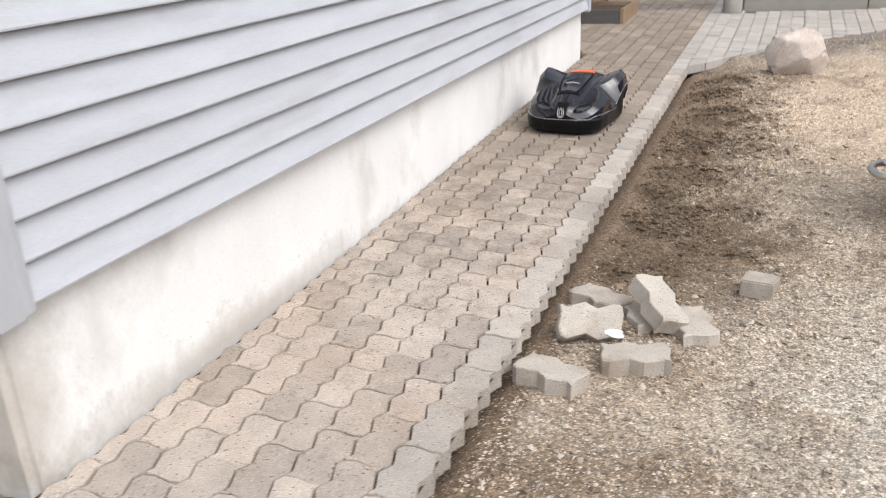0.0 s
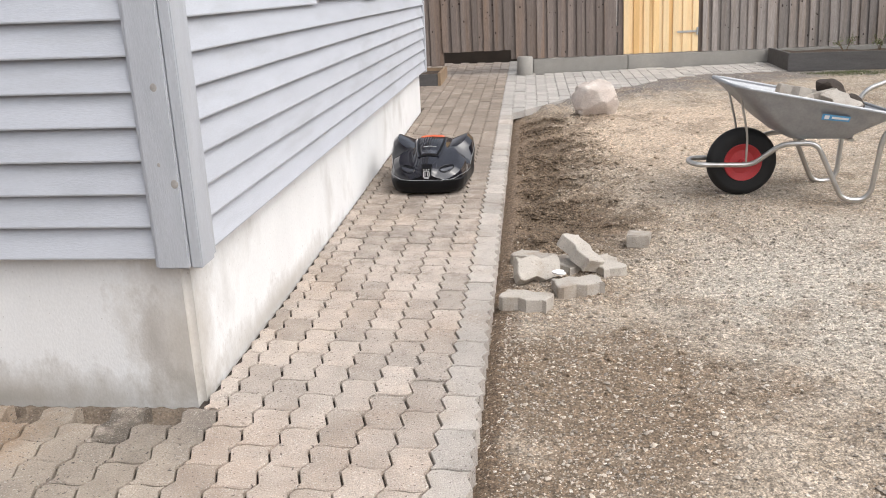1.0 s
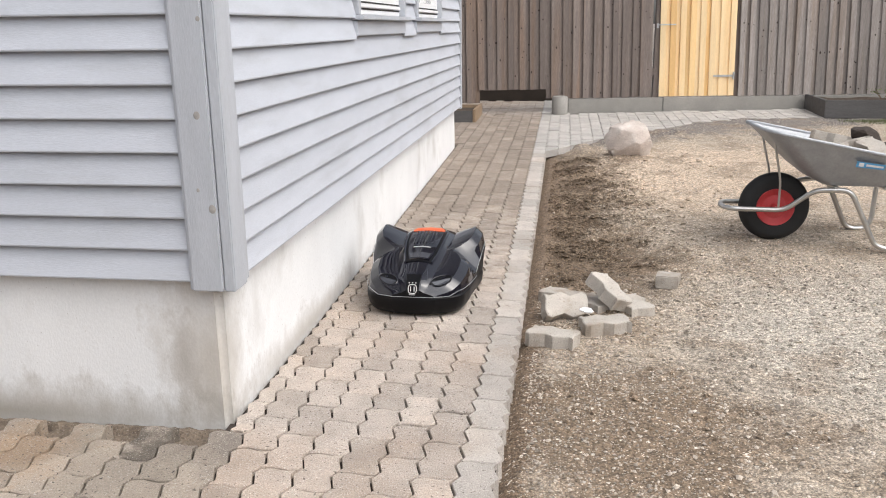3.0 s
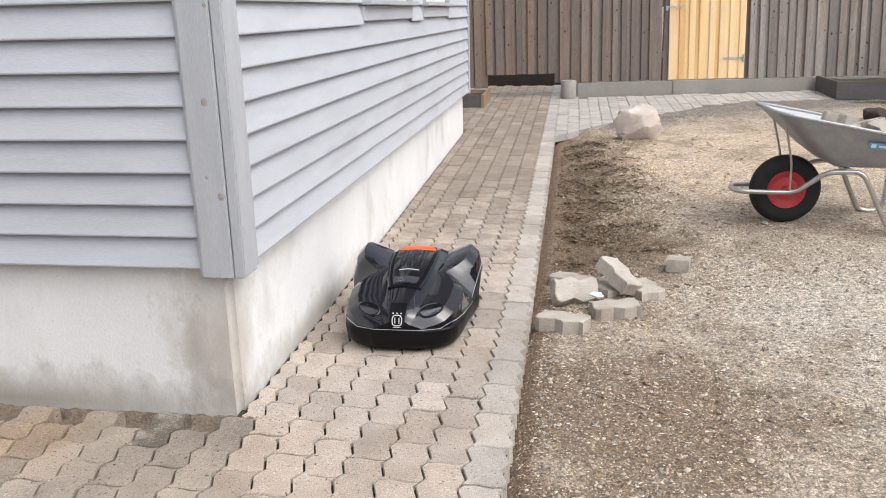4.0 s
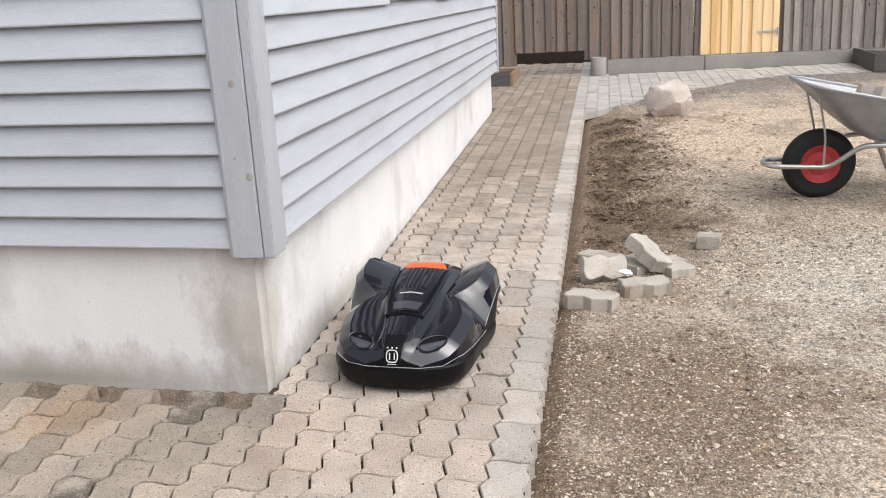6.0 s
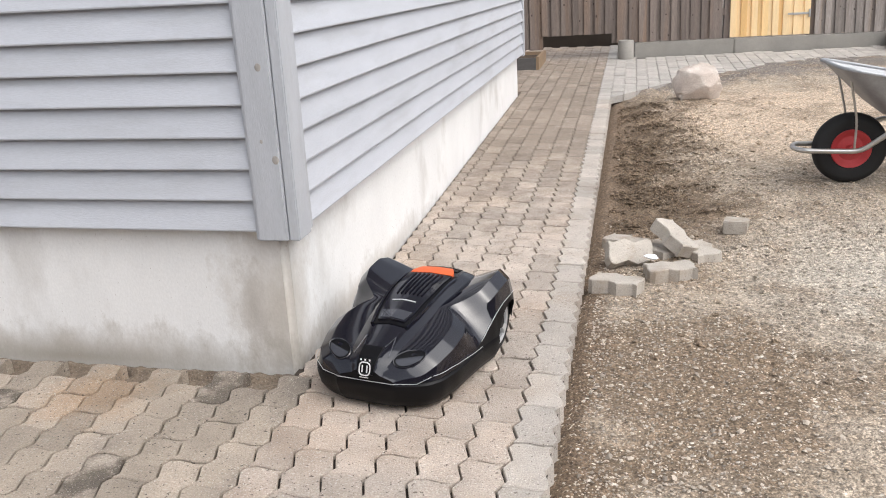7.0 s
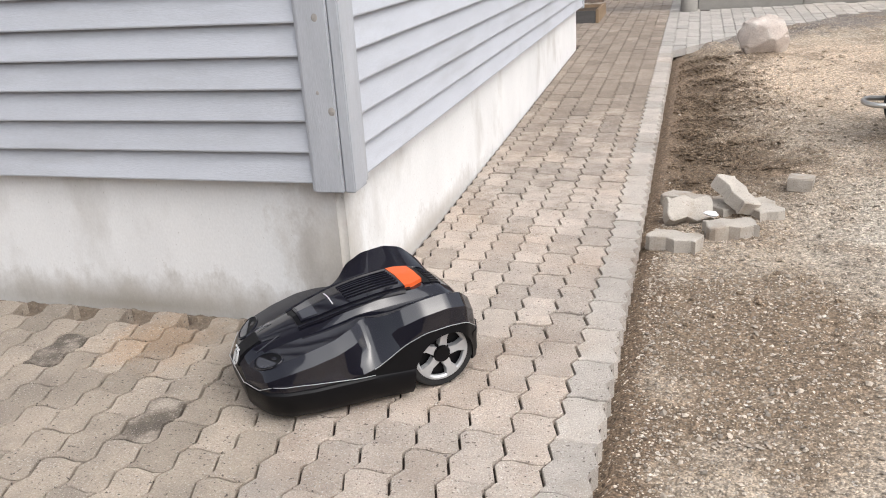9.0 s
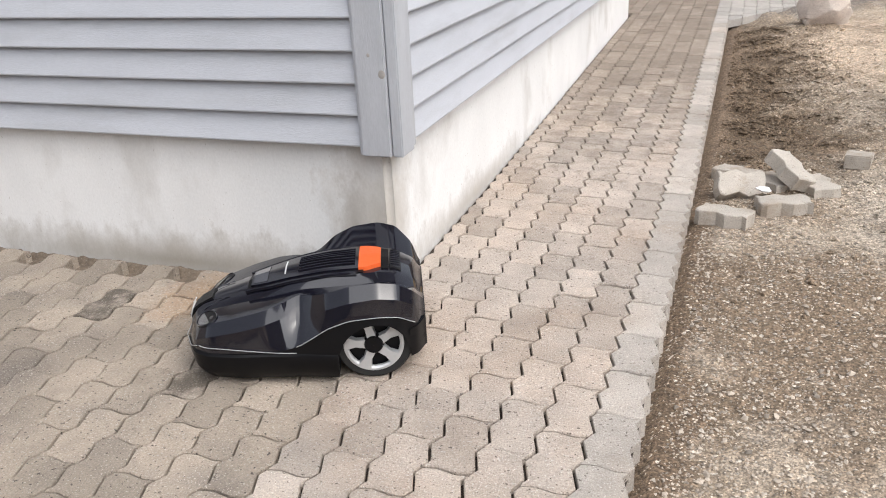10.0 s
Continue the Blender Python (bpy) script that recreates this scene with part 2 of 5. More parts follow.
    height = calc("ADD", calc("ADD", calc("MULTIPLY", fine, 1.6), calc("MULTIPLY", small, 0.8)), calc("SUBTRACT", 0.5, far_small))
    b = n.new("ShaderNodeBump")
    b.inputs["Strength"].default_value, b.inputs["Distance"].default_value = 0.8, 0.008
    l.new(height, b.inputs["Height"])
    l.new(b.outputs[0], p.inputs["Normal"])
    return m


SOIL = soil_material()


# ---- builders ----
def part(name, bm, material, parent=None, label=""):
    me = bpy.data.meshes.new(name)
    bm.to_mesh(me)
    bm.free()
    me.materials.append(material)
    ob = new(name, me)
    ob.parent = parent
    return tagged(ob, label)


def smooth(ob, angle=40):
    ob.data.shade_smooth()
    ob.data.set_sharp_from_angle(angle=radians(angle))
    return ob


def box(x0, x1, y0, y1, z0, z1, bevel=0.0, bm=None):
    bm = bm or bmesh.new()
    m = Matrix.Translation(((x0 + x1) / 2, (y0 + y1) / 2, (z0 + z1) / 2)) @ Matrix.Diagonal((x1 - x0, y1 - y0, z1 - z0, 1))
    made = bmesh.ops.create_cube(bm, size=1, matrix=m)["verts"]
    if bevel:
        edges = list({e for v in made for e in v.link_edges})
        bmesh.ops.bevel(bm, geom=edges, offset=bevel, segments=2, affect="EDGES")
    return bm


def prism(outline, z0, z1, chamfer=0.0, bm=None):
    """An upright prism over a plan outline (counter-clockwise), with its top edge chamfered."""
    bm = bm or bmesh.new()
    cx, cy = sum(p[0] for p in outline) / len(outline), sum(p[1] for p in outline) / len(outline)
    k = 1 - chamfer * 12
    rings = [[(x, y, z0) for x, y in outline], [(x, y, z1 - chamfer) for x, y in outline]]
    if chamfer:
        rings.append([(cx + (x - cx) * k, cy + (y - cy) * k, z1) for x, y in outline])
    vs = [[bm.verts.new(c) for c in r] for r in rings]
    n = len(outline)
    for a, b in zip(vs, vs[1:]):
        for i in range(n):
            bm.faces.new((a[i], a[(i + 1) % n], b[(i + 1) % n], b[i]))
    bm.faces.new(vs[-1])
    bm.faces.new(vs[0][::-1])
    return bm


def tube(points, radius, sides=10, bm=None, closed=False, bend=0.0):
    """A round bar along points; bend rounds its corners off by that radius."""
    bm = bm or bmesh.new()
    pts = [Vector(p) for p in points]
    if bend:
        out = [pts[0]]
        for a, b, c in zip(pts, pts[1:], pts[2:]):
            d = min(bend, (a - b).length * 0.45, (c - b).length * 0.45)
            p, q = b + (a - b).normalized() * d, b + (c - b).normalized() * d
            out += [p * (1 - s) ** 2 + b * (2 * s * (1 - s)) + q * s * s for s in (0, 0.2, 0.4, 0.6, 0.8, 1)]
        pts = out + [pts[-1]]
    rings, side = [], None
    n = len(pts)
    for i, p in enumerate(pts):
        way = (pts[(i + 1) % n] - pts[i - 1]) if closed else (pts[min(i + 1, n - 1)] - pts[max(i - 1, 0)])
        way.normalize()
        if side is None:
            side = way.orthogonal().normalized()
        side = (side - way * side.dot(way)).normalized()
        up = way.cross(side)
        rings.append([bm.verts.new(p + radius * (math.cos(a) * side + math.sin(a) * up)) for a in (2 * math.pi * k / sides for k in range(sides))])
    pairs = list(zip(rings, rings[1:])) + ([(rings[-1], rings[0])] if closed else [])
    for a, b in pairs:
        for k in range(sides):
            bm.faces.new((a[k], a[(k + 1) % sides], b[(k + 1) % sides], b[k]))
    if not closed:
        bm.faces.new(rings[0][::-1])
        bm.faces.new(rings[-1])
    return bm


def lathe(profile, steps=32, axis="Y", bm=None):
    """A closed ring of (radius, offset) turned about an axis."""
    bm = bm or bmesh.new()
    rows = []
    for k in range(steps):
        a = 2 * math.pi * k / steps
        c, s = math.cos(a), math.sin(a)
        rows.append([bm.verts.new((r * c, o, r * s) if axis == "Y" else (r * c, r * s, o)) for r, o in profile])
    n = len(profile)
    for k in range(steps):
        a, b = rows[k], rows[(k + 1) % steps]
        for i in range(n):
            bm.faces.new((a[i], a[(i + 1) % n], b[(i + 1) % n], b[i]))
    bmesh.ops.recalc_face_normals(bm, faces=bm.faces)
    return bm


def rise(y):
    """The ground climbs gently past the house."""
    return 0.022 * max(0.0, y - 1.0) if y < 10 else 0.198


def empty(name, label, category, group="", kind=""):
    ob = new(name)
    ob.empty_display_size = 0.1
    return tagged(ob, label, category, group, kind)

# ---- the ground ----
def step(a, b, v):
    s = min(1.0, max(0.0, (v - a) / (b - a)))
    return s * s * (3 - 2 * s)


BOUND = [(0.9, 5.6), (1.46, 6.45), (2.03, 7.0), (2.58, 7.7), (3.1, 7.98), (3.72, 8.11), (4.2, 8.2)]


def bound(x):
    """Where the pale paving before the fence begins."""
    return float(np.interp(x, [p[0] for p in BOUND], [p[1] for p in BOUND]))


def soil_z(x, y):
    z = rise(y) - 0.078 + 0.072 * step(1.0, 2.3, x)
    if x < 0.93 or (y > 5.2 and x < 4.3 and y > bound(max(x, 0.9)) + 0.06) or (x < 0 and y > 0):
        return z - 0.06
    z += 0.058 * step(0.5, 0.1, bound(max(x, 0.9)) - y) * step(1.0, 1.3, x) * (1 - step(1.0, 2.3, x))
    z += 0.020 * noise.noise((x * 1.6, y * 1.6, 0.3)) + 0.012 * noise.noise((x * 6, y * 6, 4.1)) + 0.006 * noise.noise((x * 19, y * 19, 7.7))
    furrow = step(0.95, 1.05, x) * (1 - step(1.5, 2.0, x)) * step(1.2, 2.2, y)
    z += furrow * (0.050 * noise.noise((x * 3, y * 7, 2.2)) + 0.022 * noise.noise((x * 25, y * 25, 1.0)))
    z += 0.05 * math.exp(-((x - 2.35) / 0.35) ** 2 - ((y - 6.6) / 0.3) ** 2) * (1 + noise.noise((x * 9, y * 9, 0)))
    return z


def build_ground():
    far = [15, 25, 50, 120, 400, 1500]
    xs = [-v for v in far[::-1]] + [-8, -5, -3, -2, -1, 0, 0.6, 0.85] + [0.93 + 0.022 * i for i in range(140)] + [4.2 + 0.2 * i for i in range(20)] + [9, 11] + far
    ys = [-v for v in far[::-1]] + [-9, -6, -4, -3, -2.4, -1.9] + [-1.6 + 0.024 * i for i in range(250)] + [4.45 + 0.045 * i for i in range(90)] + [8.6, 9, 9.5, 10, 11, 12.5] + far
    verts = [(x, y, soil_z(x, y)) for y in ys for x in xs]
    n = len(xs)
    faces = [(j * n + i, j * n + i + 1, (j + 1) * n + i + 1, (j + 1) * n + i) for j in range(len(ys) - 1) for i in range(n - 1)]
    me = bpy.data.meshes.new("ground")
    me.from_pydata(verts, [], faces)
    me.materials.append(SOIL)
    me.shade_smooth()
    return tagged(new("ground", me), "bare gravelly brown soil, raked and partly dug over", "ground", kind="structure")


build_ground()


def build_pebbles():
    rng = random.Random(3)
    verts, faces = [], []
    count = 0
    while count < 60000:
        near = rng.random() < 0.72
        x = rng.uniform(0.95, 3.4 if near else 4.6)
        y = rng.uniform(-1.3, 2.6 if near else 7.6)
        if y > 5.3 and y > bound(x) - 0.05:
            continue
        dug = step(1.2, 2.2, y) * (1 - step(1.5, 2.1, x))
        bare = math.exp(-((x - 1.35) / 0.42) ** 2 - ((y - 0.15) / 0.55) ** 2)
        if rng.random() < max(0.965 * dug, 0.72 * bare) or noise.noise((x * 1.3, y * 1.3, 9.0)) < rng.uniform(-0.8, 0.3):
            continue
        r = min(0.0021 * math.exp(abs(rng.gauss(0, 0.62))), 0.012)
        z = soil_z(x, y) + r * 0.25
        turn = Euler((rng.uniform(-0.5, 0.5), rng.uniform(-0.5, 0.5), rng.uniform(0, 6.3))).to_matrix()
        s = len(verts)
        for c in ((1, 0, 0), (0.2, 0.8, 0.15), (-0.9, 0.3, 0), (-0.5, -0.8, 0.1), (0.5, -0.7, 0), (0.1, 0.05, 0.6), (0, 0, -0.5)):
            v = turn @ Vector([c[k] * r * rng.uniform(0.75, 1.3) for k in range(3)])
            verts.append((x + v.x, y + v.y, z + v.z))
        for k in range(5):
            faces.append((s + k, s + (k + 1) % 5, s + 5))
            faces.append((s + (k + 1) % 5, s + k, s + 6))
        count += 1
    me = bpy.data.meshes.new("gravel")
    me.from_pydata(verts, [], faces)
    me.materials.append(PEBBLE)
    tagged(new("gravel", me), "loose grey and tan gravel scattered over the soil", "gravel", kind="stuff")


build_pebbles()


def build_clods():
    """Crumbs and clods of turned earth, thickest in the dug strip beside the path."""
    rng = random.Random(14)
    verts, faces = [], []
    shape = [(1, 0, 0), (0.3, 0.9, 0.1), (-0.8, 0.5, 0), (-0.8, -0.5, 0.1), (0.3, -0.9, 0), (0.45, 0.2, 0.62), (-0.35, 0.1, 0.7), (0, -0.4, 0.6), (0, 0, -0.6)]
    tris = [(0, 1, 5), (1, 2, 6), (1, 6, 5), (2, 3, 6), (3, 7, 6), (3, 4, 7), (4, 0, 7), (0, 5, 7), (5, 6, 7), (1, 0, 8), (2, 1, 8), (3, 2, 8), (4, 3, 8), (0, 4, 8)]
    count = 0
    while count < 6500:
        x, y = rng.uniform(0.97, 2.5), rng.uniform(0.1, 5.5)
        dug = step(0.9, 2.0, y) * (1 - step(1.25, 1.85, x + 0.25 * noise.noise((x, y, 3.0))))
        ridge = noise.noise((x * 3, y * 7, 2.2)) + 0.6 * noise.noise((x * 2.0, y * 2.4, 8.8))
        if rng.random() > 0.03 + 0.97 * dug * step(-0.35, 0.55, ridge):
            continue
        r = min(0.0048 * math.exp(abs(rng.gauss(0, 0.6))), 0.022)
        z = soil_z(x, y) + r * 0.15
        turn = Euler((rng.uniform(-0.4, 0.4), rng.uniform(-0.4, 0.4), rng.uniform(0, 6.3))).to_matrix()
        s = len(verts)
        for c in shape:
            v = turn @ Vector([c[k] * r * rng.uniform(0.7, 1.35) for k in range(3)])
            verts.append((x + v.x * 1.2, y + v.y, z + v.z * 0.9))
        faces += [(s + a, s + b, s + c) for a, b, c in tris]
        count += 1
    me = bpy.data.meshes.new("soil_clods")
    me.from_pydata(verts, [], faces)
    me.materials.append(SOIL)
    tagged(new("soil_clods", me), "crumbly brown clods of freshly dug earth", "soil", kind="stuff")


build_clods()

# ---- paving ----
PW, PL, PH = 0.118, 0.2175, 0.064
EDGE_X = 0.891


def zigzag(y, amp):
    """The sideways swing of a long joint: a slanting saw, twice over each stone."""
    ph = (y / (PL / 2) + 0.8) % 1.0
    return amp * (1 - 2 * ph / 0.6) if ph < 0.6 else amp * (-1 + 2 * (ph - 0.6) / 0.4)


def paver_outline(gap=0.0034, amp=0.0108, ends=0.0020, width=PW):
    """A stone with two zigzags down each long side and softly waved ends."""
    p = PL / 2
    ys = sorted({-PL / 2, PL / 2} | {p * (k - 0.8 + f) for k in range(-2, 3) for f in (0.0, 0.6) if abs(p * (k - 0.8 + f)) < PL / 2 - 0.004})
    k = 1 - 2 * ends / PL
    right = [(width / 2 - gap + zigzag(y if y < PL / 2 else -PL / 2, amp), y * k) for y in ys]
    left = [(-width / 2 + gap + zigzag(y if y < PL / 2 else -PL / 2, amp), y * k) for y in ys[::-1]]
    top = [(0.22 * width, PL / 2 - ends - 0.004), (-0.19 * width, PL / 2 - ends + 0.006)]
    low = [(-0.19 * width, -PL / 2 + ends + 0.006), (0.22 * width, -PL / 2 + ends - 0.004)]
    return low + right + top + left


def mesh_of(bm, name, material):
    me = bpy.data.meshes.new(name)
    bm.to_mesh(me)
    bm.free()
    me.materials.append(material)
    return me


PAVER_MESH = mesh_of(prism(paver_outline(), -PH, 0, 0.003), "paver", PAVER)
PAVER_CUT_MESH = mesh_of(prism(paver_outline(width=0.066), -PH, 0, 0.003), "cut_paver", PAVER)
PAVER_DIRTY_MESH = mesh_of(prism(paver_outline(), -PH, 0, 0.003), "soiled_paver", PAVER_DIRTY)
PAVER_EDGE_MESH = mesh_of(prism(paver_outline(), -PH, 0, 0.003), "edge_paver", PAVER_EDGE)
PAVER_TAR_MESH = mesh_of(prism(paver_outline(), -PH, 0, 0.003), "blackened_paver", PAVER_TAR)
PAVER_NEW_MESH = mesh_of(prism(paver_outline(), -PH, 0, 0.003), "pale_paver", PAVER_NEW)
prng = random.Random(11)
TARRED = [(-0.335, -0.705), (-0.184, -0.165), (-0.90, -0.30)]


def lay(spots, thing, mesh, rest_name, rest_material, limit=300):
    """Paving stones as parts of a pavement, the nearest first; the rest joined."""
    spots = sorted(spots, key=lambda s: s[1])
    for x, y in spots[:limit]:
        ob = new("paver", mesh)
        ob.parent = thing
        ob.matrix_basis = pose(x, y, rise(y) + prng.uniform(-0.0025, 0.0025), prng.gauss(0, 0.5) + (1.26 if y > 1 else 0), prng.gauss(0, 0.6), prng.gauss(0, 0.5))
    if spots[limit:]:
        verts, faces = [], []
        base = [tuple(v.co) for v in mesh.vertices]
        polys = [tuple(p.vertices) for p in mesh.polygons]
        for x, y in spots[limit:]:
            s, dz = len(verts), prng.uniform(-0.003, 0.003)
            verts += [(x + a, y + b, rise(y + b) + c + dz) for a, b, c in base]
            faces += [tuple(i + s for i in p) for p in polys]
        me = bpy.data.meshes.new(rest_name)
        me.from_pydata(verts, [], faces)
        me.materials.append(rest_material)
        ob = new(rest_name, me)
        ob.parent = thing
        tagged(ob, kind="stuff")


def row_ys(column, y0, y1):
    """Centres of the stones of a column; every other column is shifted by half a stone."""
    y = (-0.267 if column % 2 == 0 else -0.158) - 8 * PL
    while y < y1:
        if y > y0:
            yield y
        y += PL


def build_paving():
    path = empty("pavement_path", "worn beige zigzag paving stones beside the house", "pavement", kind="structure")
    far = empty("pavement_far", "pale grey zigzag paving stones along the fence", "pavement", kind="structure")
    edge = empty("pavement_edge", "pale grey edge row of zigzag paving stones", "pavement", kind="structure")
    apron = empty("pavement_front", "dirty beige paving stones before the house front, some missing at the wall", "pavement", kind="structure")
    worn, pale, border, front, cut = [], [], [], [], []
    for k in range(0, 12):
        x = EDGE_X - PW * (k + 0.5)
        for y in row_ys(k, -1.9, 10.02):
            if x < 0 and y < 6.08:
                continue
            if k == 7 and y < 6.08:
                if y > 0.02:
                    cut.append((0.0315, y))
                continue
            if k == 0:
                (border if y < 5.6 else pale).append((x, y))
            else:
                worn.append((x, y))
    for k in range(7, 27):
        x = EDGE_X - PW * (k + 0.5)
        front += [(x, y) for y in row_ys(k, -1.9, -0.01) if y + PL / 2 < 0.0]
    for k in range(-28, 0):
        x = EDGE_X - PW * (k + 0.5)
        top = 8.6 + 0.16 * (x - 1.087)
        y = bound(x) + PL / 2 + 0.05 * (k % 2)
        if x < 2.6:
            # stones cut along the curve
            lo, hi, back = bound(x - PW / 2), bound(x + PW / 2), bound(x) + PL * (0.75 + 0.4 * (k % 2))
            g = 0.003
            outline = [(x - PW / 2 + g, lo), (x + PW / 2 - g, hi), (x + PW / 2 - g, back - g), (x - PW / 2 + g, back - g)]
            ob = part("cut_paver", prism([(a, b) for a, b in outline], -PH, 0, 0.002), PAVER_NEW, far)
            ob.location = (0, 0, rise(bound(x)) + 0.001)
            y = back + PL / 2
        while y + PL / 2 < top + 0.06:
            pale.append((x, y))
            y += PL
    lay(worn, path, PAVER_MESH, "paver_field", PAVER)
    strip = empty("pavement_strip", "narrow cut paving stones against the house wall", "pavement", kind="structure")
    lay(cut, strip, PAVER_CUT_MESH, "paver_field", PAVER)
    lay(border, edge, PAVER_EDGE_MESH, "paver_field", PAVER_EDGE)
    lay(front, apron, PAVER_DIRTY_MESH, "paver_field", PAVER_DIRTY)
    for x, y in TARRED:
        stones = [ob for ob in apron.children if ob.name.startswith("paver") and "field" not in ob.name]
        min(stones, key=lambda ob: (ob.location.x - x) ** 2 + (ob.location.y - y) ** 2).data = PAVER_TAR_MESH
    # crumbled dirt in the gaps along the wall
    dirt = bmesh.new()
    nx, ny = 260, 28
    rows = []
    for j in range(ny + 1):
        y = -0.24 + 0.24 * j / ny
        rows.append([dirt.verts.new((x, y, -0.050 + 0.010 * noise.noise((x * 7, y * 7, 1)) + 0.010 * noise.noise((x * 28, y * 28, 2)) + 0.022 * step(-0.034, -0.012, y + 0.02 * noise.noise((x * 9, 3, 1))))) for x in np.linspace(-2.3, 0.0, nx + 1)])
    for a, b in zip(rows, rows[1:]):
        for i in range(nx):
            dirt.faces.new((a[i], a[i + 1], b[i + 1], b[i]))
    tagged(part("gap_dirt", dirt, GAP_DIRT), "loose brown dirt in the gaps along the wall", "dirt", kind="structure")
    lay(pale, far, PAVER_NEW_MESH, "paver_field", PAVER_NEW)
    bed = bmesh.new()
    ys = [-2.2, 1.0, 5.9, 10.1]
    for a, b in zip(ys, ys[1:]):
        x0 = -0.6 if a > 5 else -0.03
        for lo, hi in ((x0, 0.885),):
            vs = [bed.verts.new((x, y, rise(y) - 0.018)) for x, y in ((lo, a), (hi, a), (hi, b), (lo, b))]
            bed.faces.new(vs)
    bed.faces.new([bed.verts.new((x, y, -0.018)) for x, y in ((-2.4, -2.2), (-0.031, -2.2), (-0.031, -0.20), (-2.4, -0.20))])
    outline = [(x, bound(x) + 0.05) for x in np.linspace(0.9, 4.13, 14)]
    outline += [(4.13, 8.6 + 0.16 * 3.04), (0.9, 8.57)]
    bed.faces.new([bed.verts.new((x, y, rise(y) - 0.014)) for x, y in outline])
    tagged(part("joint_sand", bed, SAND), "dark sand and dirt in the paving joints", "sand", kind="structure")


# ---- the house ----
SIDE_LEN, EAVE = 5.88, 5.0
WINDOWS = [(1.75, 2.90), (3.43, 4.50)]
WIN_Z0, WIN_Z1 = 1.335, 2.45


def plaster_wall(name, x0, x1, y0, y1, label):
    """A foundation wall with a slightly uneven face and a soft foot."""
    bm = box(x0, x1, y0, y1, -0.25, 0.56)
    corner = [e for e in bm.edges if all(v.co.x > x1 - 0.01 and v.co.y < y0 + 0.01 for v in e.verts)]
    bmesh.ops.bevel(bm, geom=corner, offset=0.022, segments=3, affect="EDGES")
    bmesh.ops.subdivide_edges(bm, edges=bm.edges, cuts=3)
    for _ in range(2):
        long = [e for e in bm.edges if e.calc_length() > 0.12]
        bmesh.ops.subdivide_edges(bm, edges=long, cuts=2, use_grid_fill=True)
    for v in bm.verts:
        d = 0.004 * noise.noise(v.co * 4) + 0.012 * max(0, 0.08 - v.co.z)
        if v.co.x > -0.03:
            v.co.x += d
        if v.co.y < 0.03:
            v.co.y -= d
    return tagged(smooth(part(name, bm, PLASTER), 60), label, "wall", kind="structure")


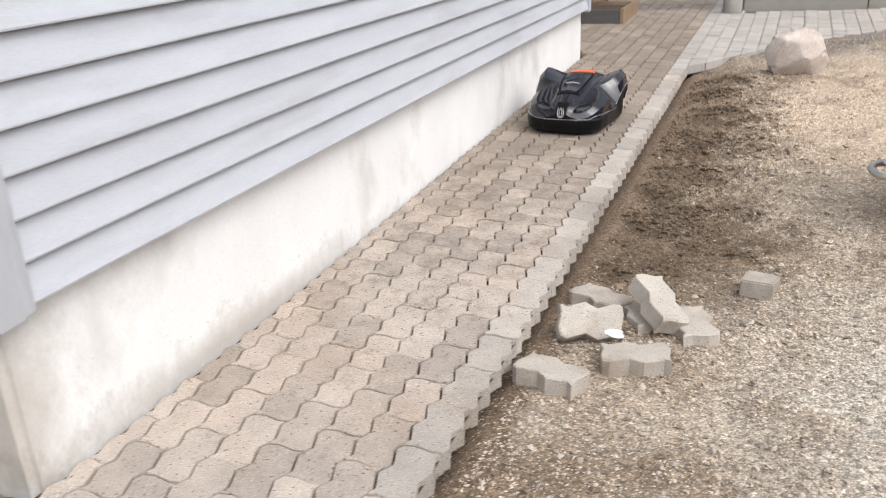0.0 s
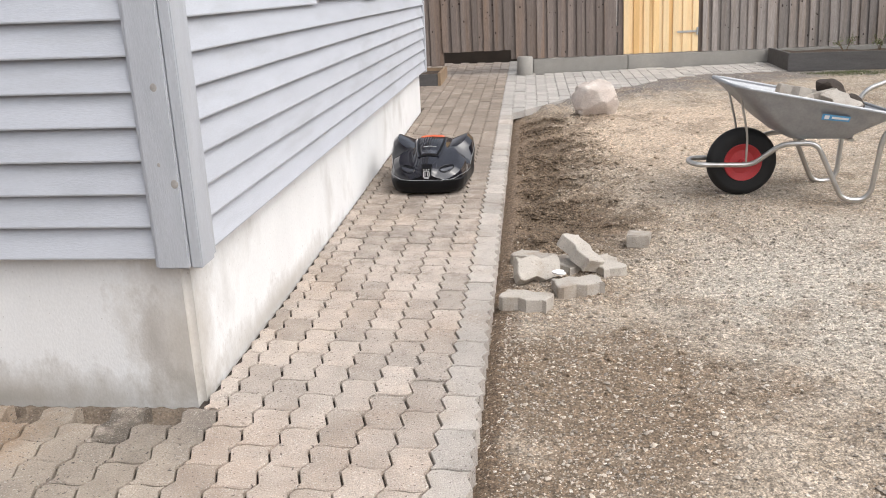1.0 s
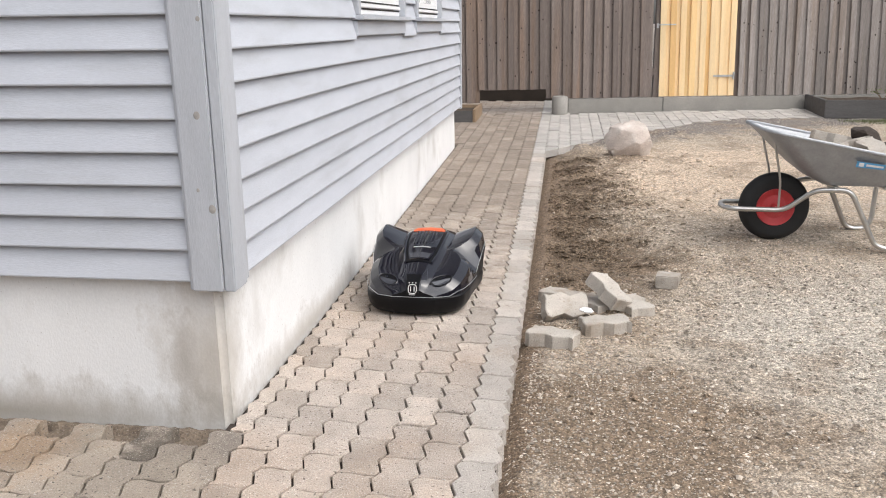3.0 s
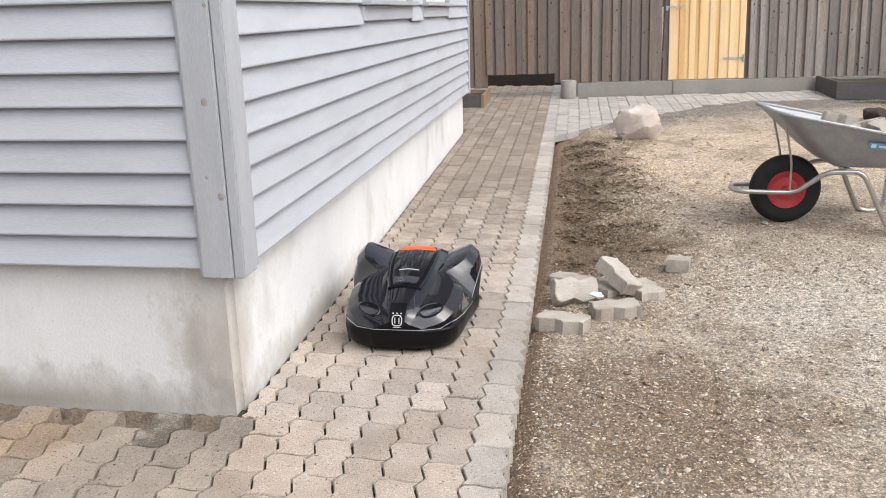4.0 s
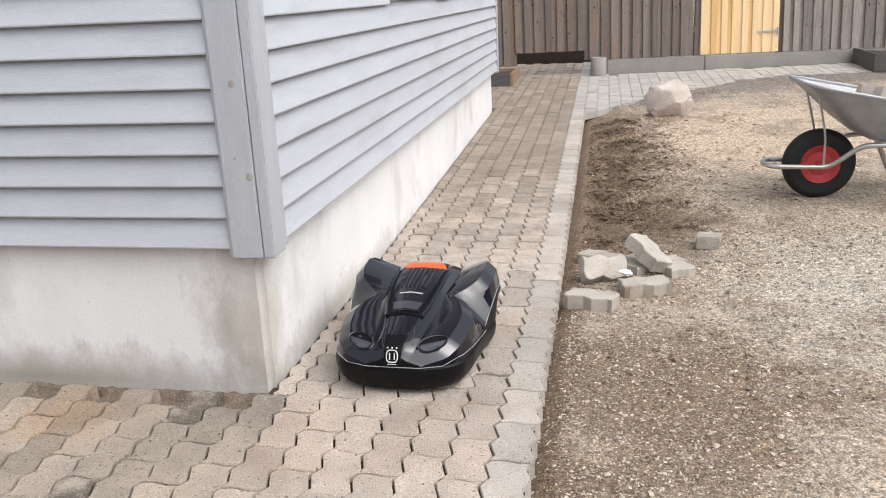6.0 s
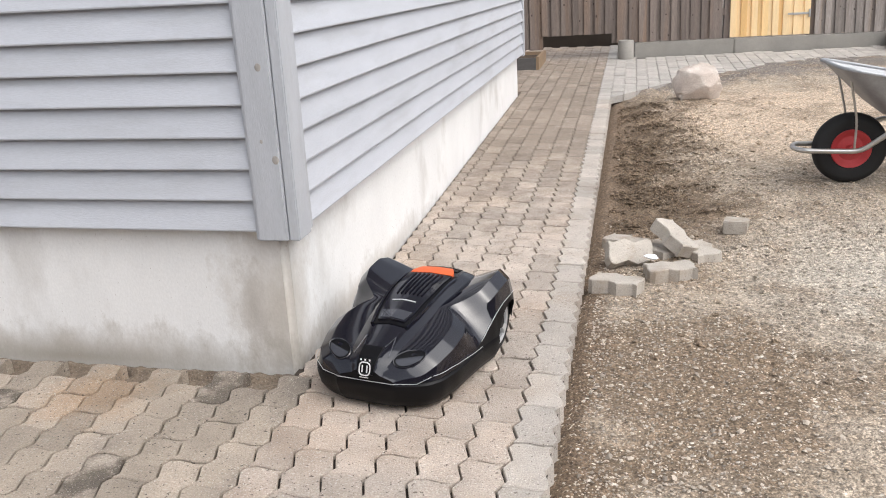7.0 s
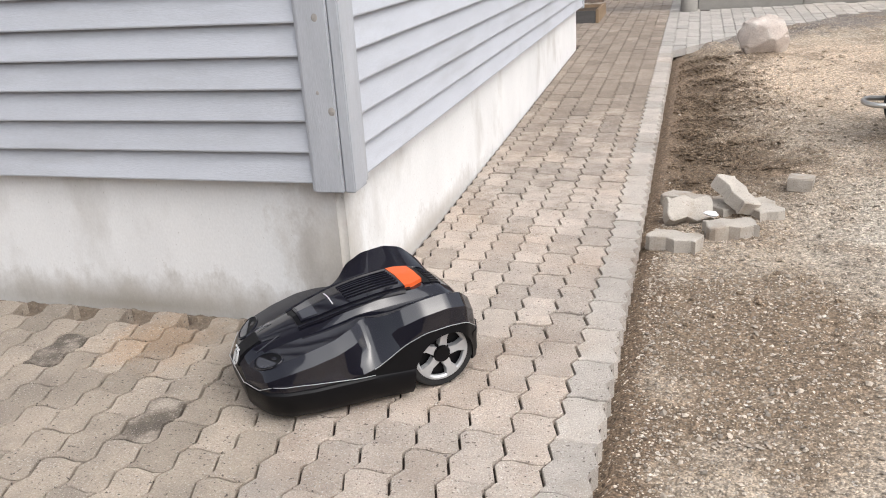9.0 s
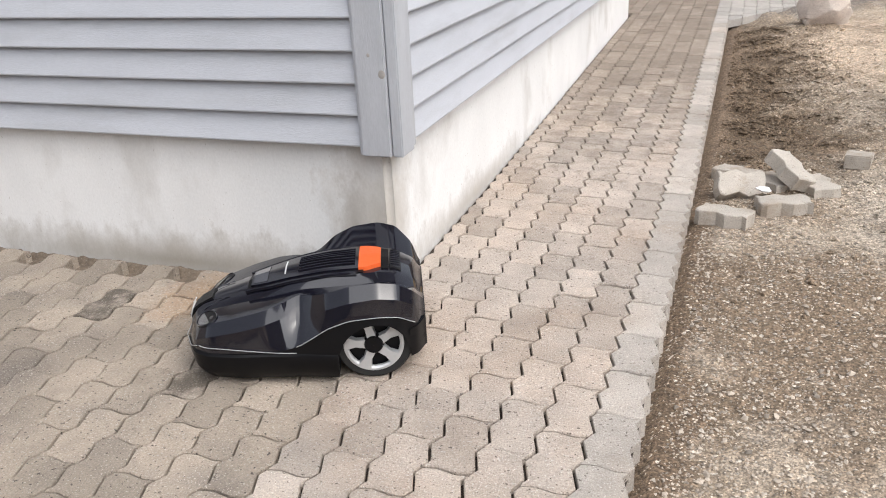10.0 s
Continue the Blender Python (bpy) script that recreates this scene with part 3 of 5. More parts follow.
def build_house():
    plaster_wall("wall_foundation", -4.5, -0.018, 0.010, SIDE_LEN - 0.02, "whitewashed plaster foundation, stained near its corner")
    # the wall behind the boards, with real openings
    bm = bmesh.new()
    box(-4.5, 0.018, -0.012, 0.2, 0.56, EAVE, bm=bm)
    box(-0.2, 0.018, 0.2, SIDE_LEN, 0.56, WIN_Z0, bm=bm)
    box(-0.2, 0.018, 0.2, SIDE_LEN, WIN_Z1, EAVE, bm=bm)
    edges = [0.2] + [v for w in WINDOWS for v in w] + [SIDE_LEN]
    for a, b in zip(edges[::2], edges[1::2]):
        box(-0.2, 0.018, a, b, WIN_Z0, WIN_Z1, bm=bm)
    box(-4.5, -0.2, SIDE_LEN - 0.2, SIDE_LEN, 0.56, EAVE, bm=bm)
    box(-4.5, -4.3, 0.2, SIDE_LEN - 0.2, 0.56, EAVE, bm=bm)
    wall = tagged(part("wall_house", bm, TRIM), "grey painted clapboard house wall", "wall", kind="structure")
    # Unseen eaves; they and the tall wall are added to block reflected sky.
    tagged(part("ceiling", box(-4.5, 0.62, -0.62, SIDE_LEN + 0.4, EAVE + 0.003, EAVE + 0.18), TRIM), "unseen grey eaves slab added over the wall to block sky", "ceiling", kind="structure")

    def board(length, along):
        """One clapboard, thick at its lower edge; it runs along x or y from the origin."""
        bm = bmesh.new()
        prof = [(0.0, 0.016), (0.022, 0.013), (0.027, 0.0), (0.033, 0.001), (0.034, 0.006), (0.005, 0.122), (0.0, 0.122)]
        n = max(2, int(length / 0.5))
        rings = []
        for i in range(n + 1):
            s = length * i / n
            w = 0.0012 * noise.noise((s * 1.7, length * 3, 0))
            rings.append([bm.verts.new((o + w, s, z) if along == "y" else (-s, -o - w, z)) for o, z in prof])
        for a, b in zip(rings, rings[1:]):
            for k in range(7):
                f = (a[k], a[(k + 1) % 7], b[(k + 1) % 7], b[k])
                bm.faces.new(f if along == "x" else f[::-1])
        bm.faces.new(rings[0]), bm.faces.new(rings[-1][::-1])
        bmesh.ops.recalc_face_normals(bm, faces=bm.faces)
        return bm

    z = 0.503
    k = 0
    while z < EAVE - 0.05:
        spans = [(0.085, SIDE_LEN - 0.06)]
        if WIN_Z0 - 0.135 < z + 0.05 < WIN_Z1 + 0.12:
            spans = [(0.085, 1.69), (2.96, 3.37), (4.56, SIDE_LEN - 0.06)]
        for a, b in spans:
            ob = part("siding_board", board(b - a, "y"), SIDING, wall)
            ob.location = (0.018, a, z)
        ob = part("siding_board", board(3.9, "x"), SIDING, wall)
        ob.location = (-0.076, -0.012, z + 0.001)
        z += 0.1012
        k += 1
    # corner boards
    for name, b in (("corner_board", box(-0.078, 0.024, -0.058, -0.012, 0.478, EAVE, 0.004)),
                    ("corner_strip", box(-0.088, -0.060, -0.050, -0.012, 0.479, EAVE, 0.003)),
                    ("corner_board", box(0.026, 0.062, -0.052, 0.048, 0.478, EAVE, 0.004)),
                    ("corner_strip", box(0.018, 0.054, 0.048, 0.086, 0.484, EAVE, 0.003)),
                    ("corner_board", box(0.018, 0.056, SIDE_LEN - 0.06, SIDE_LEN + 0.03, 0.482, EAVE, 0.004))):
        part(name, b, TRIM, wall)
    for x, y, zz, r in ((-0.014, -0.0595, 1.025, 0.011), (-0.030, -0.0595, 0.80, 0.006), (0.010, -0.0595, 0.742, 0.012), (0.014, -0.0595, 1.30, 0.007), (-0.04, -0.0595, 1.42, 0.008)):
        bm = bmesh.new()
        bmesh.ops.create_icosphere(bm, subdivisions=2, radius=r, matrix=Matrix.Translation((x, y + 0.002, zz)) @ Matrix.Diagonal((1, 0.2, 1.2, 1)))
        part("knot", bm, TRIM_KNOT, wall)
    for i, (a, b) in enumerate(WINDOWS):
        build_window(i + 1, a, b)


GLASS = bpy.data.materials.new("window_glass")
GLASS.use_nodes = True
GLASS.node_tree.nodes["Principled BSDF"].inputs["Transmission Weight"].default_value = 1.0
GLASS.node_tree.nodes["Principled BSDF"].inputs["Roughness"].default_value = 0.02


def build_window(i, a, b):
    w = empty("window_%d" % i, "white framed window with grey casing and sill", "window", kind="structure")
    z0, z1 = WIN_Z0, WIN_Z1
    for y in (a - 0.055, b):
        part("casing", box(0.019, 0.062, y, y + 0.055, z0 - 0.004, z1 + 0.06, 0.003), TRIM, w)
    part("casing", box(0.019, 0.062, a + 0.001, b - 0.001, z1, z1 + 0.06, 0.003), TRIM, w)
    part("window_sill", box(0.019, 0.092, a - 0.075, b + 0.075, z0 - 0.030, z0 - 0.006, 0.004), TRIM, w)
    part("apron", box(0.019, 0.056, a - 0.06, b + 0.06, z0 - 0.105, z0 - 0.032, 0.003), SIDING, w)
    f = 0.055
    frame_part = part("window_frame", box(-0.06, 0.03, a + 0.003, b - 0.003, z0 - 0.003, z0 + f, 0.004), WHITE, w)
    for g in (0.022, 0.056):
        part("gasket", box(0.0305, 0.0335, a + 0.02, b - 0.02, z0 + g, z0 + g + 0.008, 0.001), MATT, w)
    part("rail", box(0.031, 0.04, a + 0.02, b - 0.02, z0 + 0.034, z0 + 0.052, 0.002), WHITE, w)
    part("sash", box(-0.05, 0.018, a + f, b - f, z0 + f + 0.002, z0 + f + 0.045, 0.004), WHITE, w)
    for y in (a + 0.003, b - f):
        part("window_frame", box(-0.06, 0.028, y, y + f - 0.003, z0 + f + 0.002, z1 - f, 0.004), WHITE, w)
    part("window_frame", box(-0.06, 0.03, a + 0.003, b - 0.003, z1 - f + 0.002, z1, 0.004), WHITE, w)
    m = (a + b) / 2
    part("mullion", box(-0.05, 0.018, m - 0.03, m + 0.03, z0 + f + 0.047, z1 - f, 0.003), WHITE, w)
    for p, q in ((a + f, m - 0.032), (m + 0.032, b - f)):
        pane = part("pane", box(-0.022, -0.016, p, q, z0 + f + 0.048, z1 - f), GLASS, w)
        pane.visible_shadow = False


build_house()

# ---- the fence, gate and what stands along it ----
ANGLE = 9.1
FENCE_AT = pose(1.087, 8.62, 0, 0, 0, ANGLE)


def knots_on(ob, width, z0, z1, rng, y=-0.0012):
    for _ in range(rng.choice((1, 1, 2, 2, 3))):
        bm = bmesh.new()
        r = rng.uniform(0.005, 0.011)
        bmesh.ops.create_circle(bm, cap_ends=True, segments=9, radius=r, matrix=Matrix.Translation((rng.uniform(0.02, width - 0.02), y, rng.uniform(z0 + 0.05, z1 - 0.05))) @ Matrix.Rotation(radians(90), 4, "X") @ Matrix.Diagonal((1, rng.uniform(1, 1.9), 1, 1)))
        part("knot", bm, KNOT, ob)


def build_fence():
    rng = random.Random(5)
    fence = empty("fence", "tall fence of weathered brown-grey upright boards", "fence", kind="structure")
    fence.matrix_basis = FENCE_AT
    u, k = -2.6, 0
    while u < 7.2:
        w = rng.choice((0.078, 0.085, 0.092, 0.070))
        if 1.13 < u + w / 2 < 2.25:
            u = 2.25 if u > 1.3 else u
        if not 1.14 < u + w / 2 < 2.24:
            low = 0.345
            if -1.13 < u + w / 2 < -0.22:
                low = 0.462
            elif u < -1.1:
                low = 0.30
            low += rng.uniform(-0.004, 0.004)
            top = 2.08
            front = k % 2 == 0
            v = 0.055 if front else 0.078
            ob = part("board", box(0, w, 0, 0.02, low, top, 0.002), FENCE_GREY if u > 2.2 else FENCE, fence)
            ob.location = (u, v, 0)
            ob.rotation_euler = (0, radians(rng.gauss(0, 0.10) - 0.8 - 0.55 * max(0.0, u)), 0)
            knots_on(ob, w, low, 1.7, rng)
        u += w - (0.012 if k % 2 == 0 else 0.022) + (0.004 if rng.random() < 0.3 else 0)
        k += 1
    for z in (0.62, 1.75):
        for a, b in ((-2.6, 1.14), (2.24, 7.2)):
            part("rail", box(a, b, 0.101, 0.145, z, z + 0.09, 0.003), FENCE, fence)
    for a in (1.135, 2.175):
        part("post", box(a, a + 0.07, 0.101, 0.17, 0.2, 2.08, 0.003), FENCE, fence)

    gate = empty("door_1", "fresh yellow pine board gate in the fence", "gate", kind="structure")
    gate.matrix_basis = FENCE_AT @ pose(1.215, 0, 0)
    u, k = 0.0, 0
    while u < 0.92:
        w = 0.076
        v = 0.060 if k % 2 == 0 else 0.078
        ob = part("board", box(0, w, 0, 0.02, 0.352, 2.05, 0.002), FRESH_DEEP if k in (2, 5, 6, 9) else FRESH, gate)
        ob.location = (u, v, 0)
        ob.rotation_euler = (0, radians(-1.5), 0)
        u += w - 0.012
        k += 1
    for z in (0.55, 1.75):
        part("brace", box(0.01, 0.93, 0.099, 0.13, z, z + 0.1, 0.002), FRESH, gate)
    latch = part("latch", box(-0.06, 0.16, 0.030, 0.038, 1.245, 1.262, 0.003), SILVER, gate, "zinc latch bar")
    part("latch_plate", box(-0.085, -0.055, 0.038, 0.052, 1.21, 1.27, 0.003), SILVER, latch)
    hinge = part("hinge", box(0.68, 0.93, 0.050, 0.056, 0.592, 0.617, 0.002), SILVER, gate, "zinc strap hinge")
    part("hinge_pin", lathe([(0.001, 0.56), (0.012, 0.56), (0.012, 0.655), (0.001, 0.655)], 10, "Z"), SILVER, hinge).location = (0.94, 0.046, 0)

    kerb = empty("kerb", "grey concrete kerb blocks under the fence", "kerb", kind="structure")
    kerb.matrix_basis = FENCE_AT
    for a, b in ((0.02, 1.245), (1.25, 3.2), (3.21, 6.8)):
        part("kerb_block", box(a, b, 0.0, 0.13, 0.08, 0.338, 0.008), CONCRETE, kerb)

    bm = lathe([(0.0, 0.0), (0.100, 0.0), (0.098, 0.215), (0.088, 0.228), (0.0, 0.23)][1:] + [(0.001, 0.23), (0.001, 0.0)], 28, "Z")
    ob = smooth(part("concrete_post", bm, CONCRETE))
    ob.location = (1.0, 8.50, rise(8.5) - 0.005)
    tagged(ob, "short round concrete post at the kerb's end", "post")

    # Upright dark board standing behind the gap under the fence.
    board = part("dark_board", box(-0.9, 0.95, 10.06, 10.10, 0.14, 0.75, 0.004), DARK_BOARD)
    tagged(board, "dark board closing the gap under the fence", "board", kind="structure")


build_fence()


def build_yard_walls():
    """Plain tall board walls, unseen, added on the sides and behind to close the yard and darken the mower's
    reflections.
    """
    # Not visible themselves; their height keeps low sky out of the glossy shell.
    for name, x0, x1, y0, y1 in (("wall_east", 8.4, 8.5, -8.0, 10.2), ("wall_south", -9.0, 8.4, -8.1, -8.0), ("wall_west", -9.1, -9.0, -8.1, 9.0)):
        bm = bmesh.new()
        n = int(max(x1 - x0, y1 - y0) / 0.14)
        for i in range(n):
            o = 0.012 * (i % 2)
            if x1 - x0 > y1 - y0:
                s = (x1 - x0) / n
                box(x0 + s * i, x0 + s * (i + 1) - 0.004, y0 + o, y1 + o, -0.3, 3.1, bm=bm)
            else:
                s = (y1 - y0) / n
                box(x0 + o, x1 + o, y0 + s * i, y0 + s * (i + 1) - 0.004, -0.3, 3.1, bm=bm)
        tagged(part(name, bm, FENCE_GREY), "unseen board wall added to close the yard and darken reflections", "wall", kind="structure")


build_yard_walls()


def build_planters():
    left = empty("planter_box", "low brown wooden planting box at the house corner", "planter")
    z = rise(7.7) - 0.01
    left.location = (0, 0, z)
    part("front_board", box(-0.75, -0.032, 7.65, 7.69, 0, 0.145, 0.004), GREY_PLANK, left)
    part("side_board", box(-0.030, 0.005, 7.65, 8.5, 0, 0.16, 0.004), BROWN_PLANK, left)
    part("side_board", box(-0.79, -0.752, 7.65, 8.5, 0, 0.145, 0.004), BROWN_PLANK, left)
    part("back_board", box(-0.75, -0.032, 8.46, 8.5, 0, 0.145, 0.004), BROWN_PLANK, left)
    part("earth", box(-0.75, -0.032, 7.692, 8.458, 0.0, 0.11), EARTH, left)
    right = empty("planter_box", "long raised bed of grey planks before the fence", "planter")
    z = rise(8.2) - 0.01
    right.location = (0, 0, z)
    part("side_board", box(4.13, 4.17, 8.22, 9.08, 0, 0.215, 0.004), GREY_PLANK, right)
    part("front_board", box(4.13, 8.2, 8.18, 8.218, 0, 0.215, 0.004), GREY_PLANK, right)
    bm = bmesh.new()
    xs, ys = [4.172 + 0.1 * i for i in range(41)], [8.22 + 0.11 * i for i in range(9)]
    grid = [[bm.verts.new((x, min(y, 8.6 + 0.16 * (x - 1.087) + 0.0), 0.165 + 0.03 * noise.noise((x * 5, y * 5, 1)))) for x in xs] for y in ys]
    for a, b in zip(grid, grid[1:]):
        for i in range(len(xs) - 1):
            bm.faces.new((a[i], a[i + 1], b[i + 1], b[i]))
    part("earth", bm, EARTH, right)
    rng = random.Random(8)
    for k in range(5):
        x, y = 4.95 + 0.36 * k + rng.uniform(-0.05, 0.05), 8.5 + rng.uniform(-0.08, 0.12)
        shrub = empty("young_shrub", "young shrub with sparse yellow-green leaves in dark earth", "plant", "young shrubs in the raised bed")
        shrub.location = (x, y, z + 0.16)
        stems, leaves = bmesh.new(), bmesh.new()
        for _ in range(5):
            tip = Vector((rng.uniform(-0.16, 0.16), rng.uniform(-0.1, 0.1), rng.uniform(0.12, 0.24)))
            mid = tip * 0.5 + Vector((rng.uniform(-0.02, 0.02), 0, 0.03))
            tube([(0, 0, 0), mid, tip], 0.004, 5, stems)
            for _ in range(26):
                p = mid.lerp(tip, rng.uniform(0, 1.15)) + Vector((rng.gauss(0, 0.03), rng.gauss(0, 0.03), rng.gauss(0, 0.015)))
                s = rng.uniform(0.008, 0.016)
                q = Euler((rng.uniform(-1, 1), rng.uniform(-1, 1), rng.uniform(0, 6))).to_matrix()
                leaves.faces.new([leaves.verts.new(p + q @ Vector(c) * s) for c in ((-1, 0, 0), (0, -0.45, 0.1), (1.2, 0, 0), (0, 0.45, 0.1))])
        part("stem", stems, STEM, shrub)
        part("leaves", leaves, LEAF, shrub)


build_planters()


def build_grass():
    rng = random.Random(21)
    verts, faces = [], []
    for _ in range(1500):
        x, y = rng.gauss(4.75, 0.28), 8.02 - abs(rng.gauss(0, 0.16))
        if y > 8.15 or x < 4.2:
            continue
        z, a, h = soil_z(x, y), rng.uniform(0, 6.3), rng.uniform(0.012, 0.04)
        s = len(verts)
        dx, dy = math.cos(a) * 0.0025, math.sin(a) * 0.0025
        bend = rng.uniform(-0.02, 0.02)
        verts += [(x - dx, y - dy, z), (x + dx, y + dy, z), (x + dy * 4 * bend * 60, y + bend, z + h)]
        faces.append((s, s + 1, s + 2))
    me = bpy.data.meshes.new("grass")
    me.from_pydata(verts, [], faces)
    me.materials.append(GRASS)
    tagged(new("grass", me), "sparse short grass before the raised bed", "grass", kind="stuff")


build_grass()

# ---- boulder and the heap of loose pavers ----
def build_boulder():
    bm = bmesh.new()
    bmesh.ops.create_icosphere(bm, subdivisions=5, radius=1)
    for v in bm.verts:
        p = v.co.copy()
        d = 1 + 0.16 * noise.noise(p * 1.2 + Vector((3, 1, 0))) + 0.07 * noise.noise(p * 3.5) + 0.035 * abs(noise.noise(p * 8)) + 0.02 * noise.noise(p * 19) - 0.09 * max(0, 0.16 - abs(noise.noise(p * 1.9 + Vector((0, 4, 2))))) / 0.16
        for nx, ny, nz, c in ((0.5, -0.75, 0.45, 0.80), (-0.7, -0.6, 0.3, 0.84), (0.1, -0.35, 0.93, 0.80), (0.9, 0.1, 0.3, 0.88), (0.1, -0.9, -0.5, 0.72), (-0.3, -0.85, 0.2, 0.80), (0.75, -0.6, -0.25, 0.78)):
            e = p.dot(Vector((nx, ny, nz)).normalized()) * d
            if e > c:
                d *= c / e * 0.85 + 0.15
        v.co = Vector((p.x * 0.222, p.y * 0.20, max(p.z, -0.62) * 0.205)) * d
    ob = smooth(part("boulder", bm, BOULDER), 35)
    ob.location = (1.672, 5.62, soil_z(1.66, 5.62) + 0.128)
    tagged(ob, "pale pinkish granite boulder lying on the soil", "boulder")


build_boulder()


def loose_mesh():
    return mesh_of(prism(paver_outline(0.003), -PH / 2, PH / 2, 0.004), "loose_paver", PAVER_LOOSE)


def build_heap():
    mesh = loose_mesh()
    g = -0.075

    def stone(m, label="loose grey zigzag paver in a small heap"):
        ob = new("loose_paver", mesh)
        ob.matrix_basis = m
        tagged(ob, label, "paver", "loose pavers in a heap on the soil")

    h = PH / 2
    flat = "loose pale paver lying flat on the soil"
    stone(pose(1.035, 1.03, g + h - 0.004, 0, 2, 72), flat)
    stone(pose(1.265, 1.195, g + h + 0.002, 0, 0, -75), flat)
    stone(pose(1.085, 1.345, g + 0.065, 0, 0, 22) @ pose(0, 0, 0, 48, 6, 0) @ pose(0, 0, 0, 0, 0, 90), "loose paver propped on its long edge, streaked white")
    stone(pose(1.292, 1.475, g + 0.108, 0, 0, 44) @ pose(0, 0, 0, 26, 14, 0), "loose paver leaning over the heap")
    stone(pose(1.415, 1.475, g + h, 0, -4, 18), flat)
    stone(pose(1.075, 1.585, g + h, 0, 2, 62), flat)
    stone(pose(1.235, 1.52, g + h - 0.012, 0, 0, 30), flat)
    bm = box(-0.058, 0.058, -0.050, 0.050, -0.034, 0.034, 0.005)
    for v in bm.verts:
        v.co.x += 0.006 * noise.noise(v.co * 30)
        v.co.y += 0.008 * noise.noise(v.co * 25 + Vector((5, 0, 0)))
    ob = part("paver_half", bm, PAVER_LOOSE)
    ob.matrix_basis = pose(1.605, 1.80, soil_z(1.6, 1.8) + 0.026, 0, 0, -12)
    tagged(ob, "broken half of a grey paver on the gravel", "paver")
    bm = bmesh.new()
    bmesh.ops.create_icosphere(bm, subdivisions=3, radius=0.021)
    for v in bm.verts:
        v.co = Vector((v.co.x * 1.5, v.co.y, v.co.z * 0.5)) * (1 + 0.5 * noise.noise(v.co * 60))
    ob = part("plaster_lump", bm, WHITE)
    ob.location = (1.185, 1.268, g + 0.080)
    tagged(ob, "crumbled white plaster lump on the heap", "plaster")


build_heap()


# ---- the wheelbarrow ----
def build_barrow():
    b = empty("wheelbarrow", "galvanised wheelbarrow with a red-rimmed wheel, loaded with stones", "wheelbarrow")
    b.matrix_basis = pose(2.285, 2.60, soil_z(2.28, 2.6) + 0.197, 0, 0, 2)
    kx = 0.85

    tyre_profile = [(0.100, -0.036)] + [(0.150 + 0.050 * math.sin(a), -0.050 * math.cos(a)) for a in np.linspace(0.15, math.pi - 0.15, 11)] + [(0.100, 0.036)]
    wheel = smooth(part("wheel", lathe(tyre_profile, 40), RUBBER, b, "black pneumatic tyre"), 50)
    smooth(part("rim", lathe([(0.02, -0.022), (0.068, -0.016), (0.086, -0.030), (0.106, -0.046), (0.109, -0.042), (0.109, 0.042), (0.106, 0.046), (0.086, 0.030), (0.068, 0.016), (0.02, 0.022)], 36), RED, wheel, "red painted steel rim"), 30)
    part("hub", lathe([(0.001, -0.05), (0.018, -0.05), (0.024, -0.02), (0.024, 0.02), (0.018, 0.05), (0.001, 0.05)], 18), RED, wheel)
    part("axle", lathe([(0.001, -0.12), (0.008, -0.12), (0.008, 0.12), (0.001, 0.12)], 12), TUBE, b)

    # the tub: nested outlines from the floor to the rolled rim
    def outline(x0, x1, w0, w1, r, n=8):
        pts = []
        for cx, cy, a0 in ((x1 - r, w1 - r, 0), (x0 + r, w0 - r, 90), (x0 + r, -w0 + r, 180), (x1 - r, -w1 + r, 270)):
            pts += [(cx + r * math.cos(radians(a0 + 90 * i / n)), cy + r * math.sin(radians(a0 + 90 * i / n))) for i in range(n + 1)]
        return pts

    levels = [(0.00, outline(0.26, 0.66, 0.17, 0.20, 0.07)), (0.10, outline(0.20, 0.67, 0.18, 0.215, 0.09)), (0.35, outline(0.095, 0.735, 0.22, 0.26, 0.10)), (1.0, outline(-0.17, 0.90, 0.29, 0.325, 0.13))]

    def z_at(x, f):
        return 0.155 + f * ((0.468 - 0.185 * (x + 0.17) / 1.07) - 0.155)

    bm = bmesh.new()
    rings = []
    for f, pts in levels:
        rings.append([bm.verts.new((x * kx, y, z_at(x, f))) for x, y in pts])
    inner = []
    for f, pts in levels:
        inner.append([bm.verts.new((kx * (0.4 + (x - 0.4) * 0.985), y * 0.98, z_at(x, f) + 0.004 * (f < 0.5))) for x, y in pts])
    n = len(rings[0])
    for group, flip in ((rings, False), (inner, True)):
        for a, c in zip(group, group[1:]):
            for i in range(n):
                q = (a[i], a[(i + 1) % n], c[(i + 1) % n], c[i])
                bm.faces.new(q[::-1] if flip else q)
    bm.faces.new(rings[0][::-1]), bm.faces.new(inner[0])
    for i in range(n):
        bm.faces.new((rings[-1][i], rings[-1][(i + 1) % n], inner[-1][(i + 1) % n], inner[-1][i]))
    tray = smooth(part("tray", bm, GALV, b, "dull galvanised steel tub"), 35)
    part("rim_roll", tube([(x * kx, y, z_at(x, 1.0) + 0.002) for x, y in levels[-1][1]], 0.010, 8, closed=True), GALV, tray)
    bm = bmesh.new()
    # sticker on the near wall of the tub
    def wall_point(x, f):
        y = -(0.26 + (0.325 - 0.26) * (f - 0.35) / 0.65) - 0.004
        return Vector((x * kx, y, z_at(x, f)))
    for x0, x1, f0, f1, m, name, lift in ((0.385, 0.56, 0.57, 0.73, BLUE, "sticker", 0.0), (0.445, 0.55, 0.62, 0.68, WHITE, "sticker_bar", 0.002), (0.40, 0.43, 0.60, 0.70, WHITE, "sticker_bar", 0.002)):
        s = bmesh.new()
